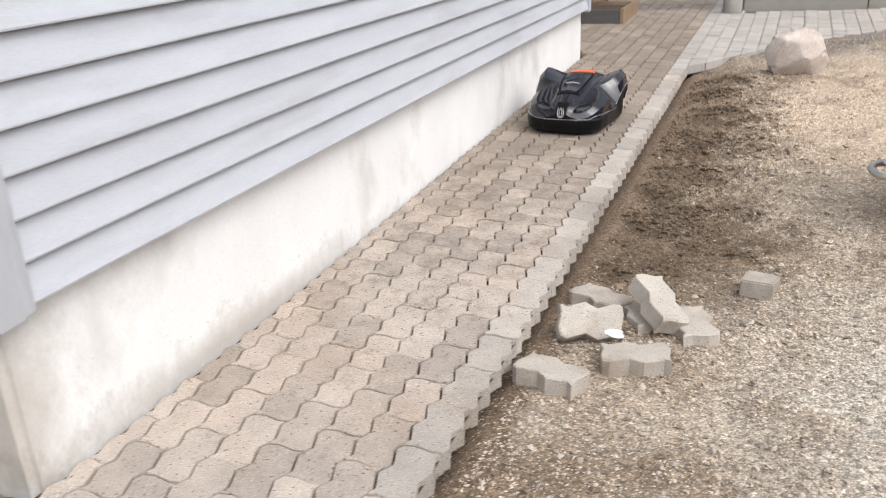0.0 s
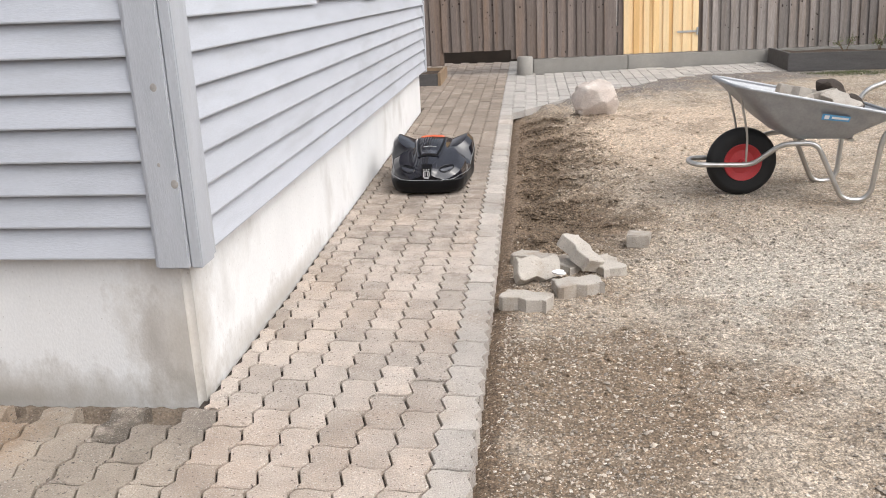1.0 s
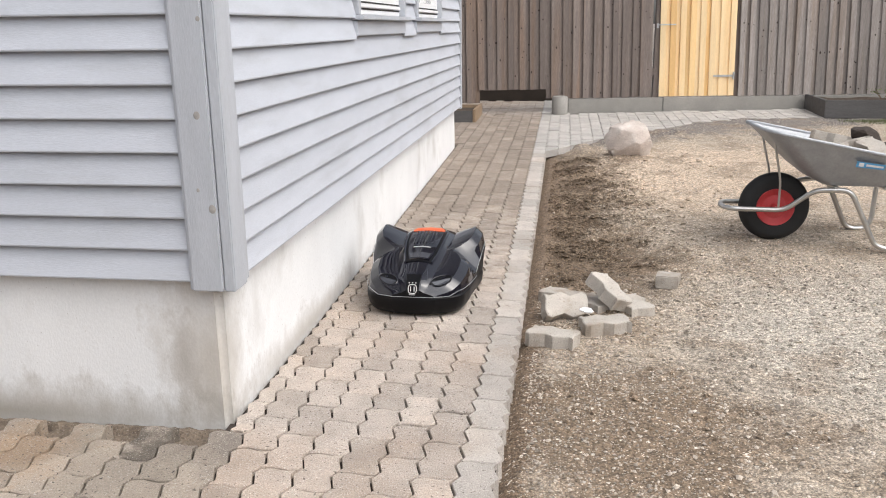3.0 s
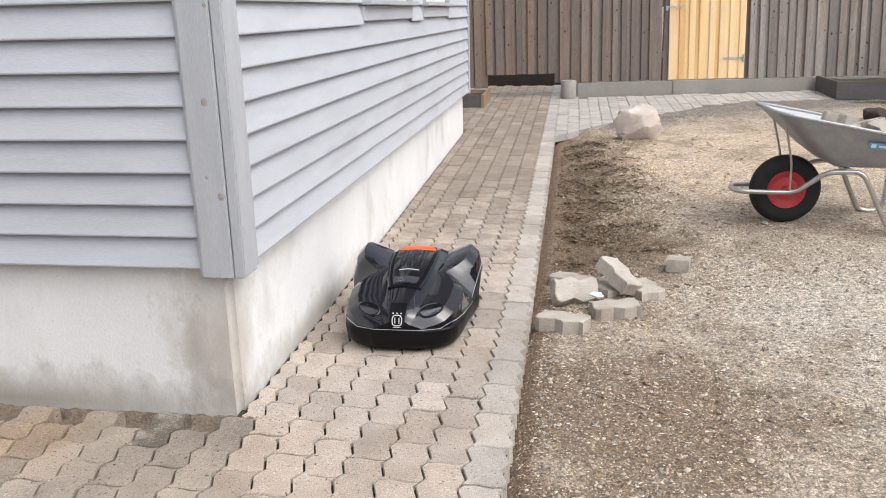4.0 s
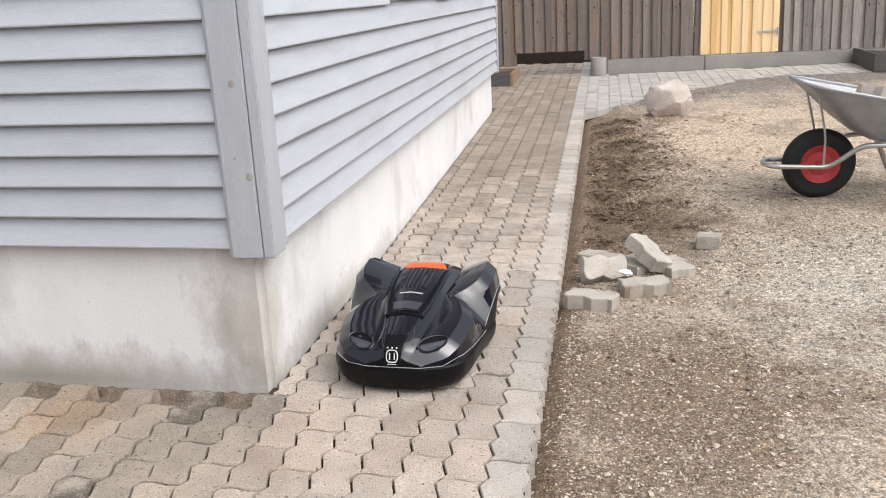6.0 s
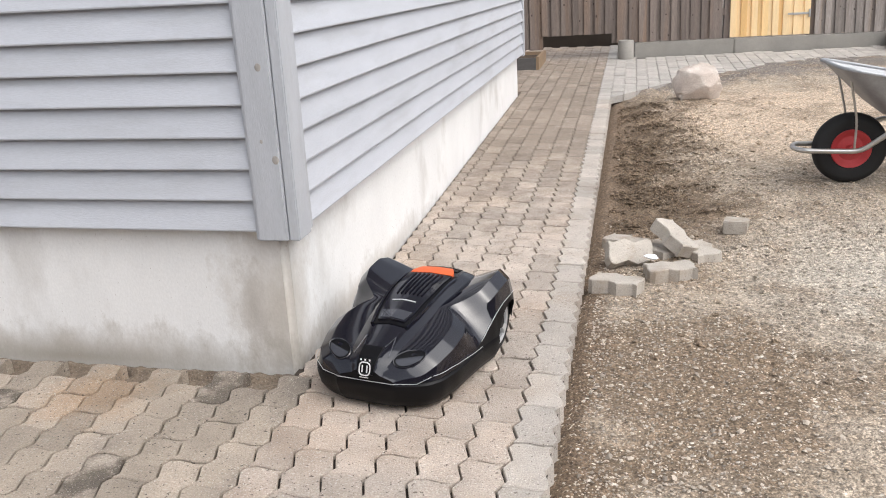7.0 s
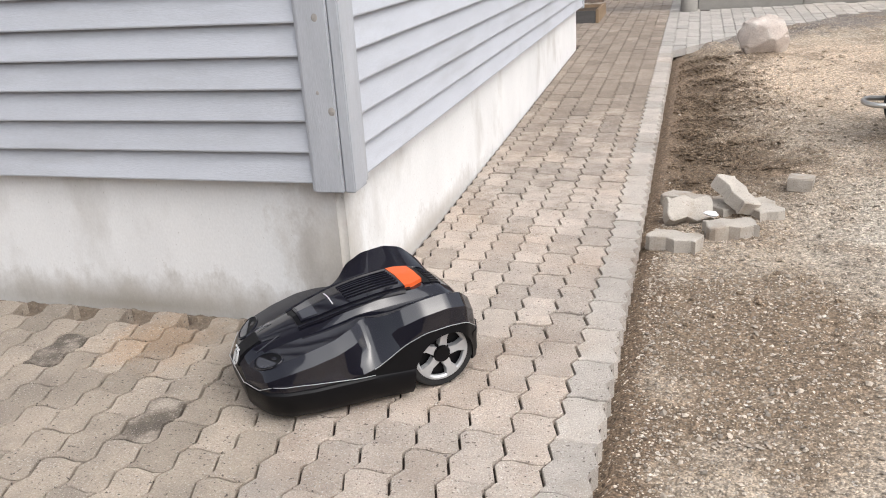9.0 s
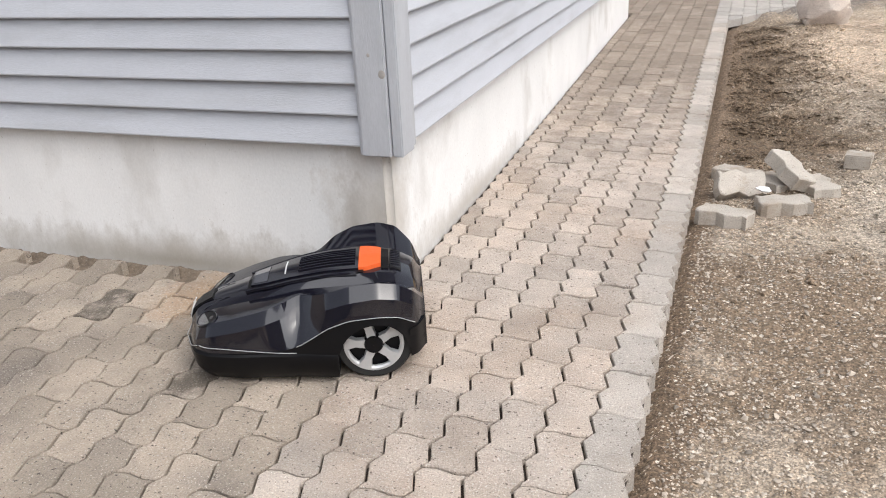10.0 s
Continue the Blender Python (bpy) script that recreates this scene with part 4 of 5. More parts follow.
        s.faces.new([s.verts.new(wall_point(x, f) + Vector((0, -0.003 - lift, 0))) for x, f in ((x0, f0), (x1, f0), (x1, f1), (x0, f1))])
        part(name, s, m, tray, "blue sticker" if name == "sticker" else "")

    for s in (-1, 1):
        w = 0.205 * s
        pts = [(-0.29, 0.06 * s, 0.005), (-0.26, 0.105 * s, 0.005), (0.03, 0.112 * s, 0.0), (0.20, 0.17 * s, 0.128), (0.41, w, 0.135), (0.58, 0.235 * s, -0.165), (0.635, 0.24 * s, -0.187), (0.72, 0.245 * s, -0.185), (0.765, 0.25 * s, -0.14), (0.79, 0.27 * s, 0.17), (0.93, 0.29 * s, 0.36), (1.40, 0.30 * s, 0.50)]
        pts = [(x * (kx if x > 0.1 else 1), y, z) for x, y, z in pts]
        smooth(part("frame_tube", tube(pts, 0.0145, 10, bend=0.05), TUBE, b))
        part("stay", tube([(-0.06, 0.13 * s, 0.39), (-0.005, 0.112 * s, 0.17), (-0.005, 0.115 * s, 0.0)], 0.0065, 8, bend=0.05), TUBE, b)
        part("grip", tube([(1.28 * kx, 0.2995 * s, 0.465), (1.41 * kx, 0.3005 * s, 0.503)], 0.019, 10), RUBBER, b)
    smooth(part("bumper_tube", tube([(-0.288, 0.06, 0.005), (-0.30, 0.02, 0.005), (-0.30, -0.02, 0.005), (-0.288, -0.06, 0.005)], 0.0145, 10), TUBE, b))
    for x in (0.26, 0.52):
        part("cross_bar", box(x, x + 0.03, -0.20, 0.20, 0.138, 0.152, 0.002), TUBE, b)
    for s in (-1, 1):
        bm = bmesh.new()
        bmesh.ops.create_cone(bm, segments=6, radius1=0.012, radius2=0.012, depth=0.014, cap_ends=True, matrix=Matrix.Translation((0.30, 0.19 * s, 0.13)))
        part("bolt", bm, TUBE, b)
    # its load
    mesh = mesh_of(prism(paver_outline(0.003), -PH / 2, PH / 2, 0.004), "barrow_paver", PAVER_LOOSE)
    at = b.matrix_basis
    for m in (pose(0.14, 0.10, 0.35, 6, 6, 40), pose(0.40, 0.05, 0.345, -14, 10, 100), pose(0.25, -0.10, 0.325, 8, -4, 75), pose(0.51, -0.06, 0.33, 20, -12, 20), pose(0.33, 0.15, 0.37, 10, 14, 70), pose(0.45, 0.0, 0.27, 0, 0, 20), pose(0.3, 0.02, 0.27, 0, 0, 90), pose(0.50, 0.02, 0.26, 0, 0, 100)):
        ob = new("loose_paver", mesh)
        ob.matrix_basis = at @ m
        tagged(ob, "grey paver thrown into the wheelbarrow", "paver", "pavers in the wheelbarrow")
    for x, y, z, r in ((0.52, 0.12, 0.39, 0.078), (0.62, 0.05, 0.32, 0.065)):
        bm = bmesh.new()
        bmesh.ops.create_icosphere(bm, subdivisions=3, radius=r)
        for v in bm.verts:
            v.co = Vector((v.co.x * 1.25, v.co.y, v.co.z * 0.7)) * (1 + 0.3 * noise.noise(v.co * 16))
        ob = smooth(part("stone", bm, SAND), 30)
        ob.matrix_basis = at @ pose(x, y, z, 10, 15, 30)
        tagged(ob, "dark earthy fieldstone in the wheelbarrow", "stone")


build_barrow()

# ---- the robot mower; it faces along its own +x ----
# crease lines of the shell from the spine outwards: half breadth and height at stations from tail to nose
STATIONS = [-0.36, -0.33, -0.27, -0.20, -0.12, -0.06, -0.02, 0.02, 0.06, 0.12, 0.20, 0.28, 0.325, 0.352, 0.362]
SPINE = [0.190, 0.228, 0.256, 0.264, 0.264, 0.262, 0.258, 0.253, 0.246, 0.232, 0.212, 0.190, 0.173, 0.150, 0.123]
CREASES = [
    # edge of the middle pod
    ([0.060, 0.070, 0.085, 0.092, 0.094, 0.094, 0.092, 0.090, 0.086, 0.076, 0.060, 0.044, 0.038, 0.034, 0.030],
     [0.189, 0.225, 0.251, 0.259, 0.258, 0.255, 0.250, 0.244, 0.236, 0.222, 0.203, 0.184, 0.168, 0.148, 0.122]),
    # foot of the pod
    ([0.095, 0.112, 0.122, 0.124, 0.120, 0.114, 0.110, 0.110, 0.110, 0.104, 0.092, 0.080, 0.070, 0.056, 0.044],
     [0.182, 0.216, 0.238, 0.241, 0.237, 0.232, 0.230, 0.229, 0.221, 0.208, 0.191, 0.173, 0.153, 0.132, 0.115]),
    # ridge of the tail fin, drawn in to the pod, then out along the front fender
    ([0.132, 0.186, 0.220, 0.231, 0.229, 0.214, 0.172, 0.138, 0.168, 0.191, 0.187, 0.168, 0.142, 0.088, 0.060],
     [0.184, 0.234, 0.276, 0.288, 0.281, 0.259, 0.236, 0.228, 0.221, 0.208, 0.190, 0.169, 0.143, 0.120, 0.111]),
    # lower edge of the chamfer
    ([0.154, 0.214, 0.253, 0.264, 0.262, 0.249, 0.206, 0.168, 0.212, 0.229, 0.224, 0.205, 0.174, 0.112, 0.073],
     [0.168, 0.206, 0.244, 0.256, 0.247, 0.226, 0.208, 0.204, 0.194, 0.181, 0.164, 0.146, 0.125, 0.111, 0.108]),
    # rim, arched over the wheel
    ([0.165, 0.225, 0.264, 0.274, 0.272, 0.266, 0.258, 0.252, 0.248, 0.242, 0.236, 0.217, 0.185, 0.120, 0.079],
     [0.135, 0.158, 0.198, 0.206, 0.200, 0.178, 0.150, 0.125, 0.113, 0.108, 0.106, 0.104, 0.104, 0.104, 0.104]),
]


def curve_at(x, values):
    """A line through values at the stations, its bends rounded off."""
    taps = (-0.010, -0.005, 0.0, 0.005, 0.010)
    return float(np.mean([np.interp(x + d, STATIONS, values) for d in taps]))


SECTIONS = {}


def section(x):
    key = round(x, 5)
    if key not in SECTIONS:
        SECTIONS[key] = ([0.0] + [curve_at(x, c[0]) for c in CREASES], [curve_at(x, SPINE)] + [curve_at(x, c[1]) for c in CREASES])
    return SECTIONS[key]


def half_width(x):
    return section(x)[0][-1]


def shell_z(x, y):
    ys, zs = section(x)
    return float(np.interp(abs(y), ys, zs))


def patch(x0, x1, y0f, lift, thick, nx=12, ny=10, inset=0.0):
    """A panel that follows the shell, lifted off it; y0f gives its half width at x."""
    bm = bmesh.new()
    top, low = [], []
    for i in range(nx + 1):
        x = x0 + (x1 - x0) * i / nx
        h = y0f(x)
        rt, rl = [], []
        for j in range(ny + 1):
            y = h * (2 * j / ny - 1)
            z = shell_z(x, y) + lift
            rt.append(bm.verts.new((x, y, z)))
            rl.append(bm.verts.new((x, y, z - thick)))
        top.append(rt), low.append(rl)
    for i in range(nx):
        for j in range(ny):
            bm.faces.new((top[i][j], top[i + 1][j], top[i + 1][j + 1], top[i][j + 1]))
            bm.faces.new((low[i][j], low[i][j + 1], low[i + 1][j + 1], low[i + 1][j]))
    for i in range(nx):
        bm.faces.new((top[i][0], low[i][0], low[i + 1][0], top[i + 1][0]))
        bm.faces.new((top[i][ny], top[i + 1][ny], low[i + 1][ny], low[i][ny]))
    for j in range(ny):
        bm.faces.new((top[0][j], top[0][j + 1], low[0][j + 1], low[0][j]))
        bm.faces.new((top[nx][j], low[nx][j], low[nx][j + 1], top[nx][j + 1]))
    bmesh.ops.recalc_face_normals(bm, faces=bm.faces)
    return bm


def rim_points(z, grow=0.0, a=-0.36, b=0.36, n=40):
    xs = [a + (b - a) * (0.5 - 0.5 * math.cos(math.pi * i / n)) for i in range(n + 1)]
    left = [(x, half_width(x) + grow) for x in xs]
    return [(x * (1 + grow * 2.2), y, z) for x, y in left] + [(x * (1 + grow * 2.2), -y, z) for x, y in left[::-1]]


def ring_loft(rings, cap=True):
    bm = bmesh.new()
    vs = [[bm.verts.new(p) for p in r] for r in rings]
    n = len(vs[0])
    for a, b in zip(vs, vs[1:]):
        for i in range(n):
            bm.faces.new((a[i], b[i], b[(i + 1) % n], a[(i + 1) % n]))
    if cap:
        bm.faces.new(vs[0]), bm.faces.new(vs[-1][::-1])
    bmesh.ops.recalc_face_normals(bm, faces=bm.faces)
    return bm


WHEEL_X, WHEEL_Y, WHEEL_R = -0.180, 0.207, 0.108


def build_wheel(parent):
    """A drive wheel about its own centre, axle along y."""
    tyre = [(0.088, -0.030), (0.112, -0.032), (0.121, -0.022), (0.1225, 0.0), (0.121, 0.022), (0.112, 0.032), (0.088, 0.030)]
    wheel = empty("wheel", "", "")
    wheel.parent = parent
    wheel.scale = (0.9, 0.95, 0.9)
    smooth(part("tyre", lathe(tyre, 44), RUBBER, wheel, "black ribbed tyre"), 40)
    for side in (1, -1):
        rim = bmesh.new()
        lathe([(0.080, 0.020 * side), (0.093, 0.024 * side), (0.093, 0.033 * side), (0.086, 0.034 * side), (0.080, 0.030 * side)], 44, bm=rim)
        smooth(part("rim", rim, SILVER, wheel, "silver five-spoked rim"), 40)
        for k in range(5):
            a = 2 * math.pi * k / 5
            sp = bmesh.new()
            m = Matrix.Rotation(a, 4, "Y")
            shape = [(0.020, -0.017), (0.055, -0.013), (0.088, -0.026), (0.088, 0.026), (0.055, 0.013), (0.020, 0.017)]
            lo = [sp.verts.new(m @ Vector((r, 0.018 * side, t))) for r, t in shape]
            hi = [sp.verts.new(m @ Vector((r, (0.036 - 0.05 * max(0, r - 0.05)) * side, t * 0.86))) for r, t in shape]
            sp.faces.new(lo), sp.faces.new(hi[::-1])
            for i in range(6):
                sp.faces.new((lo[i], lo[(i + 1) % 6], hi[(i + 1) % 6], hi[i]))
            bmesh.ops.recalc_face_normals(sp, faces=sp.faces)
            part("spoke", sp, SILVER, wheel)
    part("hub", lathe([(0.001, -0.042), (0.026, -0.042), (0.033, -0.030), (0.033, 0.030), (0.026, 0.042), (0.001, 0.042)], 24), MATT, wheel, "matt black hub cap")
    part("web", lathe([(0.02, -0.012), (0.09, -0.012), (0.09, 0.012), (0.02, 0.012)], 32), MATT, wheel)
    return wheel


def build_mower():
    mower = empty("robot_mower", "glossy charcoal robot lawn mower with an orange stop button", "robot mower")
    # shell: a fine grid over the plan, open over the wheels
    bm = bmesh.new()
    nx, sub = 90, 4
    grid = []
    for i in range(nx + 1):
        s = -math.cos(math.pi * i / nx)
        x = 0.36 * (0.45 * s + 0.55 * (2 * i / nx - 1))
        ys, zs = section(x)
        half = []
        for k in range(len(ys) - 1):
            for q in range(sub):
                t = q / sub
                swell = 0.0005 * math.sin(math.pi * t)
                half.append((ys[k] + (ys[k + 1] - ys[k]) * t, zs[k] + (zs[k + 1] - zs[k]) * t + swell))
        half.append((ys[-1], zs[-1]))
        row = [(-y, z) for y, z in half[:0:-1]] + half
        grid.append([bm.verts.new((x, y, z)) for y, z in row])
    ny = len(grid[0]) - 1
    for a, b in zip(grid, grid[1:]):
        for j in range(ny):
            bm.faces.new((a[j], b[j], b[j + 1], a[j + 1]))
    # flank below the rim, arched over the wheels
    border = [g[0] for g in grid] + grid[-1][1:] + [g[-1] for g in grid[::-1]][1:] + grid[0][1:-1][::-1]
    lower = []
    for v in border:
        x, y, _ = v.co
        arch = math.sqrt(max(0.0, 0.108 ** 2 - (x + 0.192) ** 2)) + 0.076 if abs(x + 0.192) < 0.108 and abs(y) > 0.2 else 0
        low = max(0.088, min(arch, v.co.z - 0.004)) if arch else 0.088
        lower.append(bm.verts.new((x * 1.008, y * 1.012, low)))
    n = len(border)
    for i in range(n):
        bm.faces.new((border[i], lower[i], lower[(i + 1) % n], border[(i + 1) % n])).material_index = 1
    bmesh.ops.recalc_face_normals(bm, faces=bm.faces)
    shell = smooth(part("shell", bm, SHELL, mower, "glossy charcoal moulded shell"), 15)
    shell.data.materials.append(MATT)

    # matt bumper skirt round the front and sides
    def skirt(z, grow):
        pts = []
        for x, y, _ in rim_points(z, grow, a=-0.082):
            pts.append((x, y, z))
        return pts
    bumper = ring_loft([skirt(0.014, -0.026), skirt(0.020, -0.014), skirt(0.045, 0.000), skirt(0.080, 0.006), skirt(0.096, 0.0055), skirt(0.102, 0.001)])
    smooth(part("bumper", bumper, MATT, mower, "matt black bumper skirt"), 35)
    chassis = ring_loft([[(x * 0.95, max(-0.195, min(0.195, y * 0.9)), z) for x, y, _ in rim_points(z)] for z in (0.045, 0.055, 0.085, 0.100)])
    part("chassis", chassis, MATT, mower)
    tail = ring_loft([[(min(x, -0.30) - 0.002, y * g, z) for x, y, _ in rim_points(z, 0.003, -0.36, -0.30, 14)] for z, g in ((0.050, 0.86), (0.06, 0.95), (0.15, 1.0))])
    smooth(part("tail_skirt", tail, MATT, mower), 35)
    # silver lines: stepped round the nose, along the flank and over the wheel arch
    for s in (1, -1):
        pts = [(x * 1.008 + 0.001, s * (half_width(x) * 1.012 + 0.002), 0.106 + 0.016 * step(0.05, 0.25, x)) for x in np.linspace(0.03, 0.305, 16)]
        part("silver_line", tube(pts, 0.0011, 6), SILVER, shell)
        pts = [(0.308 * 1.008 + 0.004, s * (half_width(0.308) * 1.012 + 0.002), 0.122)] + [(x * 1.008 + 0.003, s * half_width(x) * 1.012, 0.104) for x in np.linspace(0.335, 0.3615, 7)] + [(0.3685, 0, 0.104)]
        part("silver_line", tube(pts, 0.0011, 6), SILVER, shell)
        pts = [(x, s * (half_width(x) + 0.002), section(x)[1][-1] + 0.001) for x in np.linspace(-0.325, 0.03, 24)]
        part("silver_line", tube(pts, 0.0011, 6), SILVER, shell)
    # hatch on the spine
    hw = lambda x: float(np.interp(x, [-0.15, 0.0, 0.12, 0.178], [0.080, 0.074, 0.060, 0.046]))
    hatch = smooth(part("hatch", patch(-0.145, 0.172, hw, 0.011, 0.012, 18), SHELL, mower, "black ribbed hatch"), 30)
    part("hatch_seat", patch(-0.16, 0.184, lambda x: hw(x) + 0.012, 0.004, 0.006), MATT, hatch)
    for k in range(7):
        y = -0.051 + 0.017 * k
        rib = bmesh.new()
        tube([(x, y * hw(x) / 0.08, shell_z(x, y) + 0.0135) for x in np.linspace(-0.135, 0.03, 8)], 0.0026, 6, rib)
        part("rib", rib, SHELL, hatch)
    bar = bmesh.new()
    tube([(0.070, y, shell_z(0.070, y) + 0.0125) for y in np.linspace(-0.042, 0.042, 8)], 0.0022, 5, bar)
    part("lettering_bar", bar, LOGO_GREY, hatch)
    part("display", patch(0.122, 0.165, lambda x: hw(x) - 0.007, 0.0125, 0.004, 4, 8), GREY_SHELL, hatch)
    for s in (1, -1):
        pts = [(x, s * (hw(x) + 0.016), shell_z(x, hw(x) + 0.016) + 0.004) for x in np.linspace(-0.14, 0.186, 16)]
        part("hatch_edge", tube(pts, 0.0062, 6), SHELL, hatch, "glossy raised rail beside the hatch")
    button = smooth(part("stop_button", patch(-0.212, -0.146, lambda x: 0.078 - 0.5 * max(0, -0.17 - x), 0.0125, 0.014, 6, 12), ORANGE, mower, "orange stop button"), 35)
    part("button_well", patch(-0.240, -0.213, lambda x: 0.072, 0.004, 0.003, 5, 8), MATT, mower)
    vent = part("tail_vent", patch(-0.285, -0.245, lambda x: 0.07, 0.004, 0.005, 4, 8), MATT, mower)
    for k in range(9):
        rib = bmesh.new()
        y = -0.056 + 0.014 * k
        tube([(x, y, shell_z(x, y) + 0.005) for x in (-0.282, -0.265, -0.248)], 0.0026, 5, rib)
        part("rib", rib, SHELL, vent)
    # nose plate with its plain crest
    plate = bmesh.new()
    vs = []
    prof = [(0.296, 0.185), (0.335, 0.166), (0.356, 0.150), (0.366, 0.122)]
    for s in (-1, 1):
        vs.append([plate.verts.new((x, s * (0.033 - 0.002 * i), z + 0.003)) for i, (x, z) in enumerate(prof)])
        vs.append([plate.verts.new((x - 0.012, s * (0.033 - 0.002 * i), z - 0.008)) for i, (x, z) in enumerate(prof)])
    l0, l1, r0, r1 = vs
    for i in range(3):
        plate.faces.new((l0[i], l0[i + 1], r0[i + 1], r0[i]))
        plate.faces.new((l0[i], l1[i], l1[i + 1], l0[i + 1]))
        plate.faces.new((r0[i], r0[i + 1], r1[i + 1], r1[i]))
    plate.faces.new((l0[3], l1[3], r1[3], r0[3])), plate.faces.new((l0[0], r0[0], r1[0], l1[0]))
    bmesh.ops.recalc_face_normals(plate, faces=plate.faces)
    nose = part("nose_plate", plate, MATT, mower, "black nose plate")
    # crest: ring, cross piece and crown studs, set on the slanting plate
    crest = bmesh.new()
    o = Vector((0.3635, 0, 0.1405))
    e1, e2 = Vector((0, 1, 0)), (Vector((0.356, 0, 0.153)) - Vector((0.366, 0, 0.125))).normalized()
    loop = [o + e1 * (0.0185 * math.copysign(abs(math.cos(a)) ** 0.6, math.cos(a))) + e2 * (0.0200 * math.copysign(abs(math.sin(a)) ** 0.75, math.sin(a))) for a in np.linspace(0, 2 * math.pi, 24, endpoint=False)]
    tube(loop, 0.0021, 6, crest, closed=True)
    for y in (-0.008, 0.008):
        tube([o + e1 * y - e2 * 0.011, o + e1 * y + e2 * 0.011], 0.0021, 6, crest)
    for y in (-0.015, 0, 0.015):
        tube([o + e1 * y + e2 * 0.025, o + e1 * y + e2 * 0.030], 0.0026, 6, crest)
    tube([o - e1 * 0.015 - e2 * 0.026, o + e1 * 0.015 - e2 * 0.026], 0.0012, 6, crest)
    part("crest", crest, LOGO_GREY, nose, "pale grey crest")
    # headlights: hollow oval rings with dark lenses
    for s in (1, -1):
        c = Vector((0.296, 0.122 * s))
        pts = []
        for a in np.linspace(0, 2 * math.pi, 28, endpoint=False):
            y = c.y + 0.046 * math.sin(a)
            x = c.x + 0.030 * math.cos(a) - 0.38 * abs(y) + 0.38 * 0.122
            pts.append((x, y, shell_z(x, y) + 0.0015))
        ring = part("headlight", tube(pts, 0.0024, 6, closed=True), SHELL, mower, "hollow oval headlight")
        lens = bmesh.new()
        mid = lens.verts.new((c.x, c.y, shell_z(c.x, c.y) + 0.0015))
        vs = [lens.verts.new((x, y, z + 0.0004)) for x, y, z in pts]
        for i in range(28):
            lens.faces.new((mid, vs[i], vs[(i + 1) % 28]))
        bmesh.ops.recalc_face_normals(lens, faces=lens.faces)
        part("lens", lens, MATT, ring, "dark hollow lens")
        glow = bmesh.new()
        low = [Vector(p) for p in pts if p[0] > c.x - 0.38 * (abs(p[1]) - 0.122) - 0.002]
        low.sort(key=lambda p: p.y)
        glow.faces.new([glow.verts.new(Vector((c.x, c.y, shell_z(c.x, c.y) + 0.003)).lerp(p + Vector((0, 0, 0.002)), 0.86)) for p in low])
        part("reflector", glow, GREY_SHELL, ring)
    # nose blades beside the plate
    for s in (1, -1):
        pts = [(0.29, 0.036 * s, shell_z(0.29, 0.036) + 0.004), (0.24, 0.050 * s, shell_z(0.24, 0.05) + 0.004), (0.315, 0.060 * s, shell_z(0.315, 0.06) + 0.003)]
        part("nose_blade", tube(pts, 0.0011, 5), GREY_SHELL, shell)
    wheels = []
    for s in (1, -1):
        w = build_wheel(mower)
        w.location = (WHEEL_X, WHEEL_Y * s, WHEEL_R)
        wheels.append(w)
    for s in (1, -1):
        c = part("caster", lathe([(0.001, -0.012), (0.028, -0.012), (0.033, 0), (0.028, 0.012), (0.001, 0.012)], 20), RUBBER, mower)
        c.location = (0.20, 0.13 * s, 0.033)
    # the tail is blunt: draw in all that lies behind the wheels
    for ob in [o for p in mower.children for o in (p, *p.children)]:
        if ob.type == "MESH" and ob.parent not in wheels:
            for v in ob.data.vertices:
                if v.co.x < -0.20:
                    v.co.x = -0.20 + (v.co.x + 0.20) * 0.78
                elif v.co.x > 0:
                    v.co.x *= 0.985
    return mower, wheels


MOWER, WHEELS = build_mower()
build_paving()


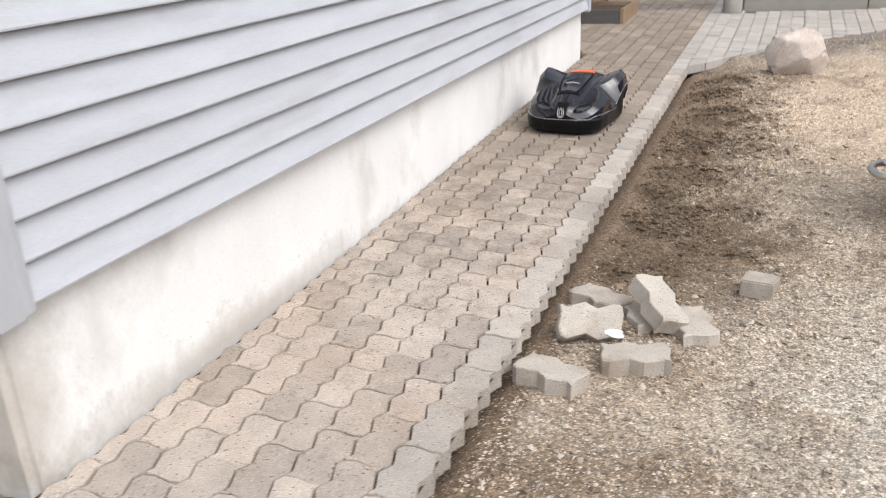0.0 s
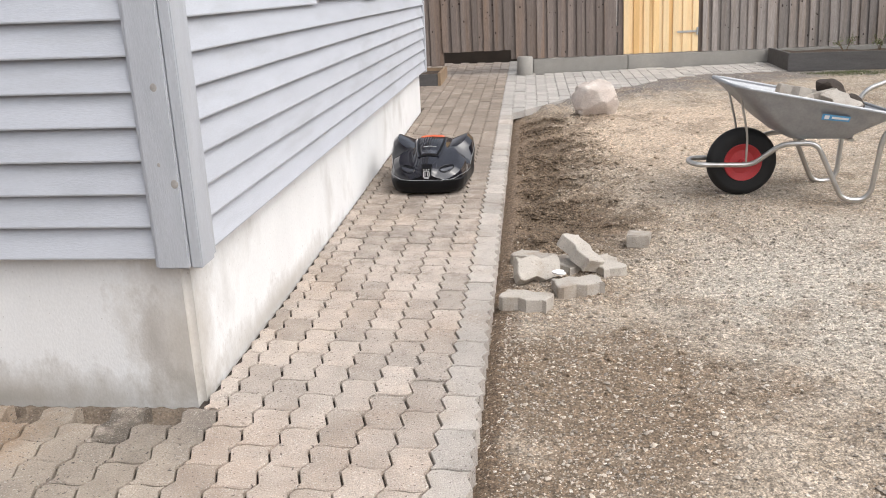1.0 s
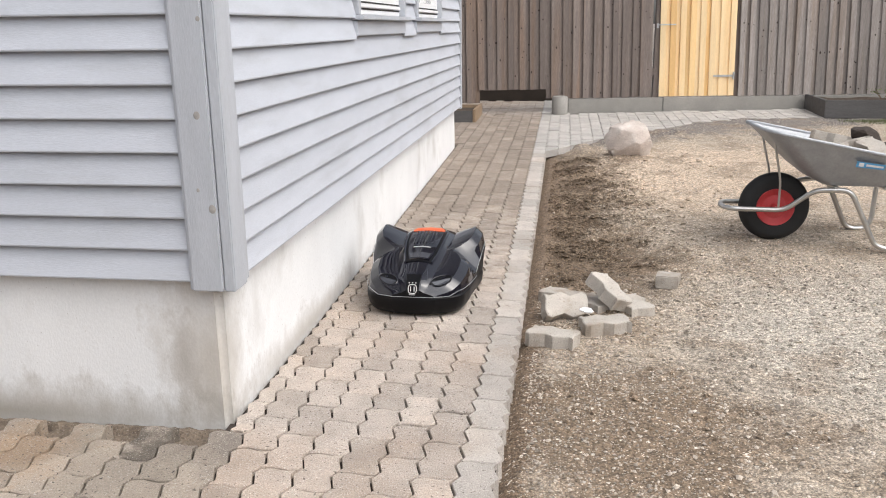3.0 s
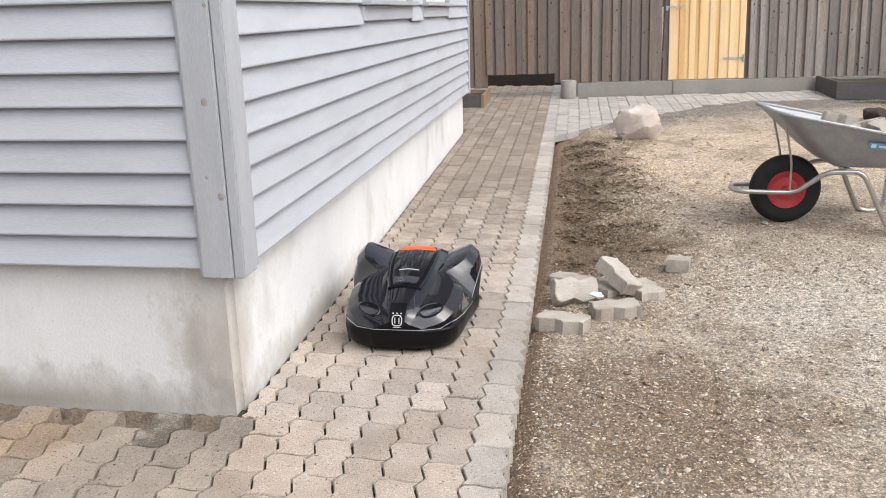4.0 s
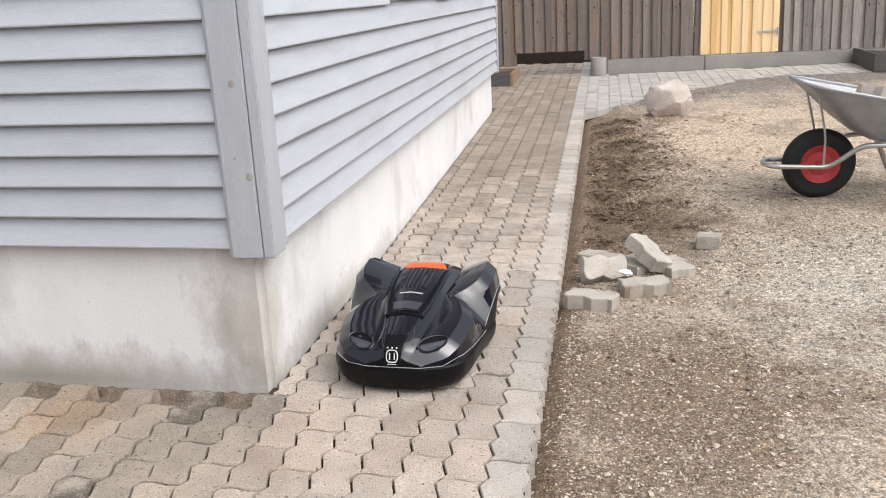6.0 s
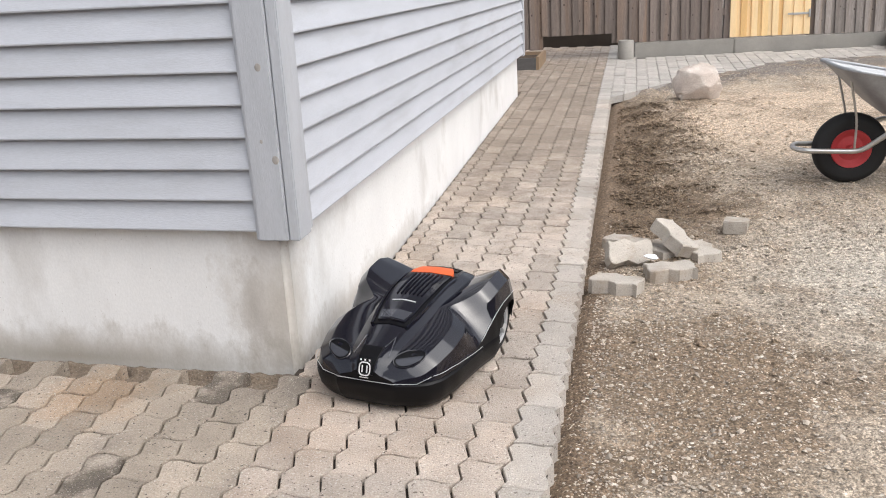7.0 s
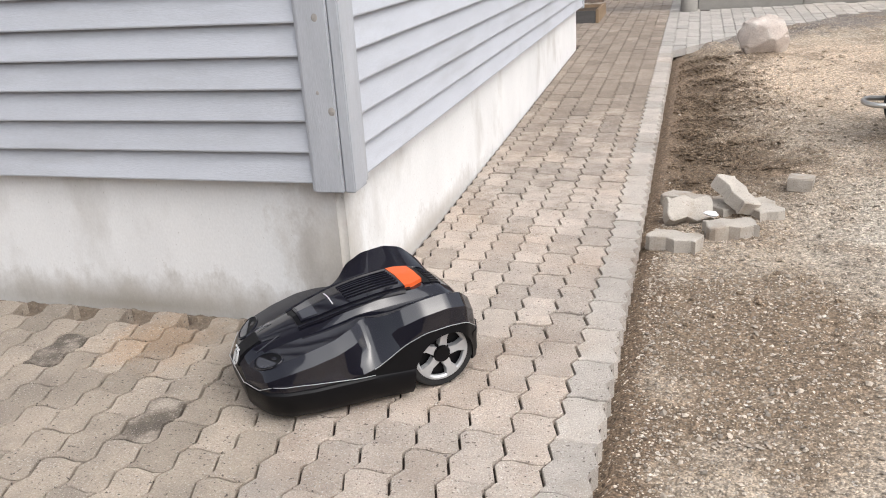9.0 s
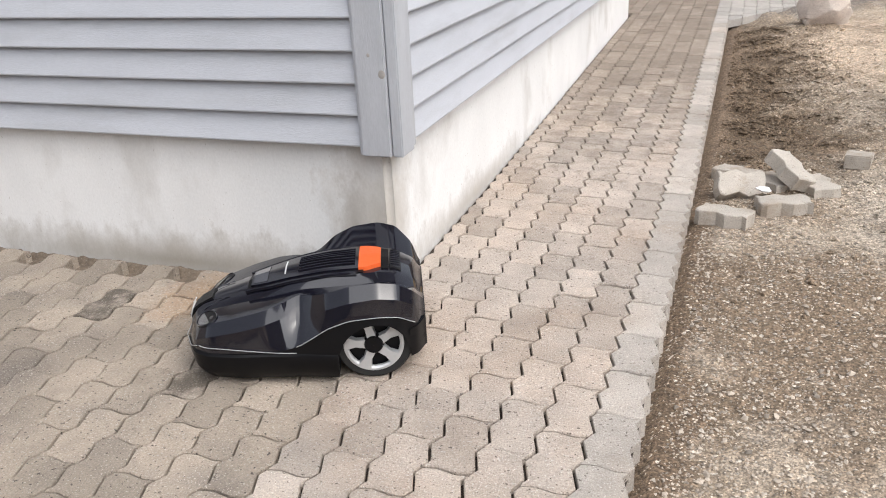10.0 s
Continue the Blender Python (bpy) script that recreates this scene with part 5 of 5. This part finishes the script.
# ---- what moves ----
MOWER_ROWS = [
    (0.0, 0.430, 3.844, -90.5), (0.5, 0.415, 3.373, -89.5), (1.0, 0.415, 2.974, -89.0), (1.5, 0.405, 2.598, -88.5),
    (2.0, 0.409, 2.140, -89.5), (2.5, 0.409, 1.751, -90.0), (4.0, 0.408, 0.870, -89.2), (4.5, 0.404, 0.751, -89.0),
    (5.0, 0.412, 0.607, -88.0), (5.5, 0.431, 0.475, -88.0), (5.7, 0.429, 0.419, -89.0), (6.8, 0.397, 0.132, -98.0),
    (7.0, 0.380, 0.102, -101.4), (7.5, 0.353, -0.005, -109.4), (8.0, 0.294, -0.126, -118.5), (8.5, 0.216, -0.232, -128.0),
    (9.0, 0.125, -0.320, -138.5), (9.5, 0.006, -0.382, -147.5), (10.0, -0.100, -0.431, -157.3),
]


def mower_at(t):
    """Place and heading between the rows, on smooth curves."""
    ts = [r[0] for r in MOWER_ROWS]
    i = max(0, min(len(ts) - 2, next((k for k, v in enumerate(ts) if v > t), len(ts)) - 1))
    a, b = MOWER_ROWS[i], MOWER_ROWS[i + 1]
    before, after = MOWER_ROWS[max(i - 1, 0)], MOWER_ROWS[min(i + 2, len(ts) - 1)]
    d = b[0] - a[0]
    s = (t - a[0]) / d
    out = []
    for k in (1, 2, 3):
        ma = (b[k] - before[k]) / (b[0] - before[0]) * d
        mb = (after[k] - a[k]) / (after[0] - a[0]) * d
        out.append((2 * s ** 3 - 3 * s * s + 1) * a[k] + (s ** 3 - 2 * s * s + s) * ma + (3 * s * s - 2 * s ** 3) * b[k] + (s ** 3 - s * s) * mb)
    return out


def motions():
    times = [round(0.1 * i, 1) for i in range(101)]
    rows, spins = [], ([], [])
    roll = [0.0, 0.0]
    last = None
    for t in times:
        x, y, h = mower_at(t)
        rows.append((t, pose(x, y, rise(y), 0, 0, h) @ pose(0, 0, 0, 0, 1.26 * math.cos(radians(h + 90)) * step(0.6, 1.4, y), 0)))
        if last:
            dh = radians(h - last[2])
            go = (x - last[0]) * math.cos(radians(h)) + (y - last[1]) * math.sin(radians(h))
            for k, s in enumerate((1, -1)):
                roll[k] += math.degrees((go - s * WHEEL_Y * dh) / WHEEL_R)
        for k, s in enumerate((1, -1)):
            spins[k].append((t, pose(WHEEL_X, WHEEL_Y * s, WHEEL_R, 0, roll[k], 0)))
        last = (x, y, h)
    walk(MOWER, rows)
    for w, r in zip(WHEELS, spins):
        walk(w, r)


motions()
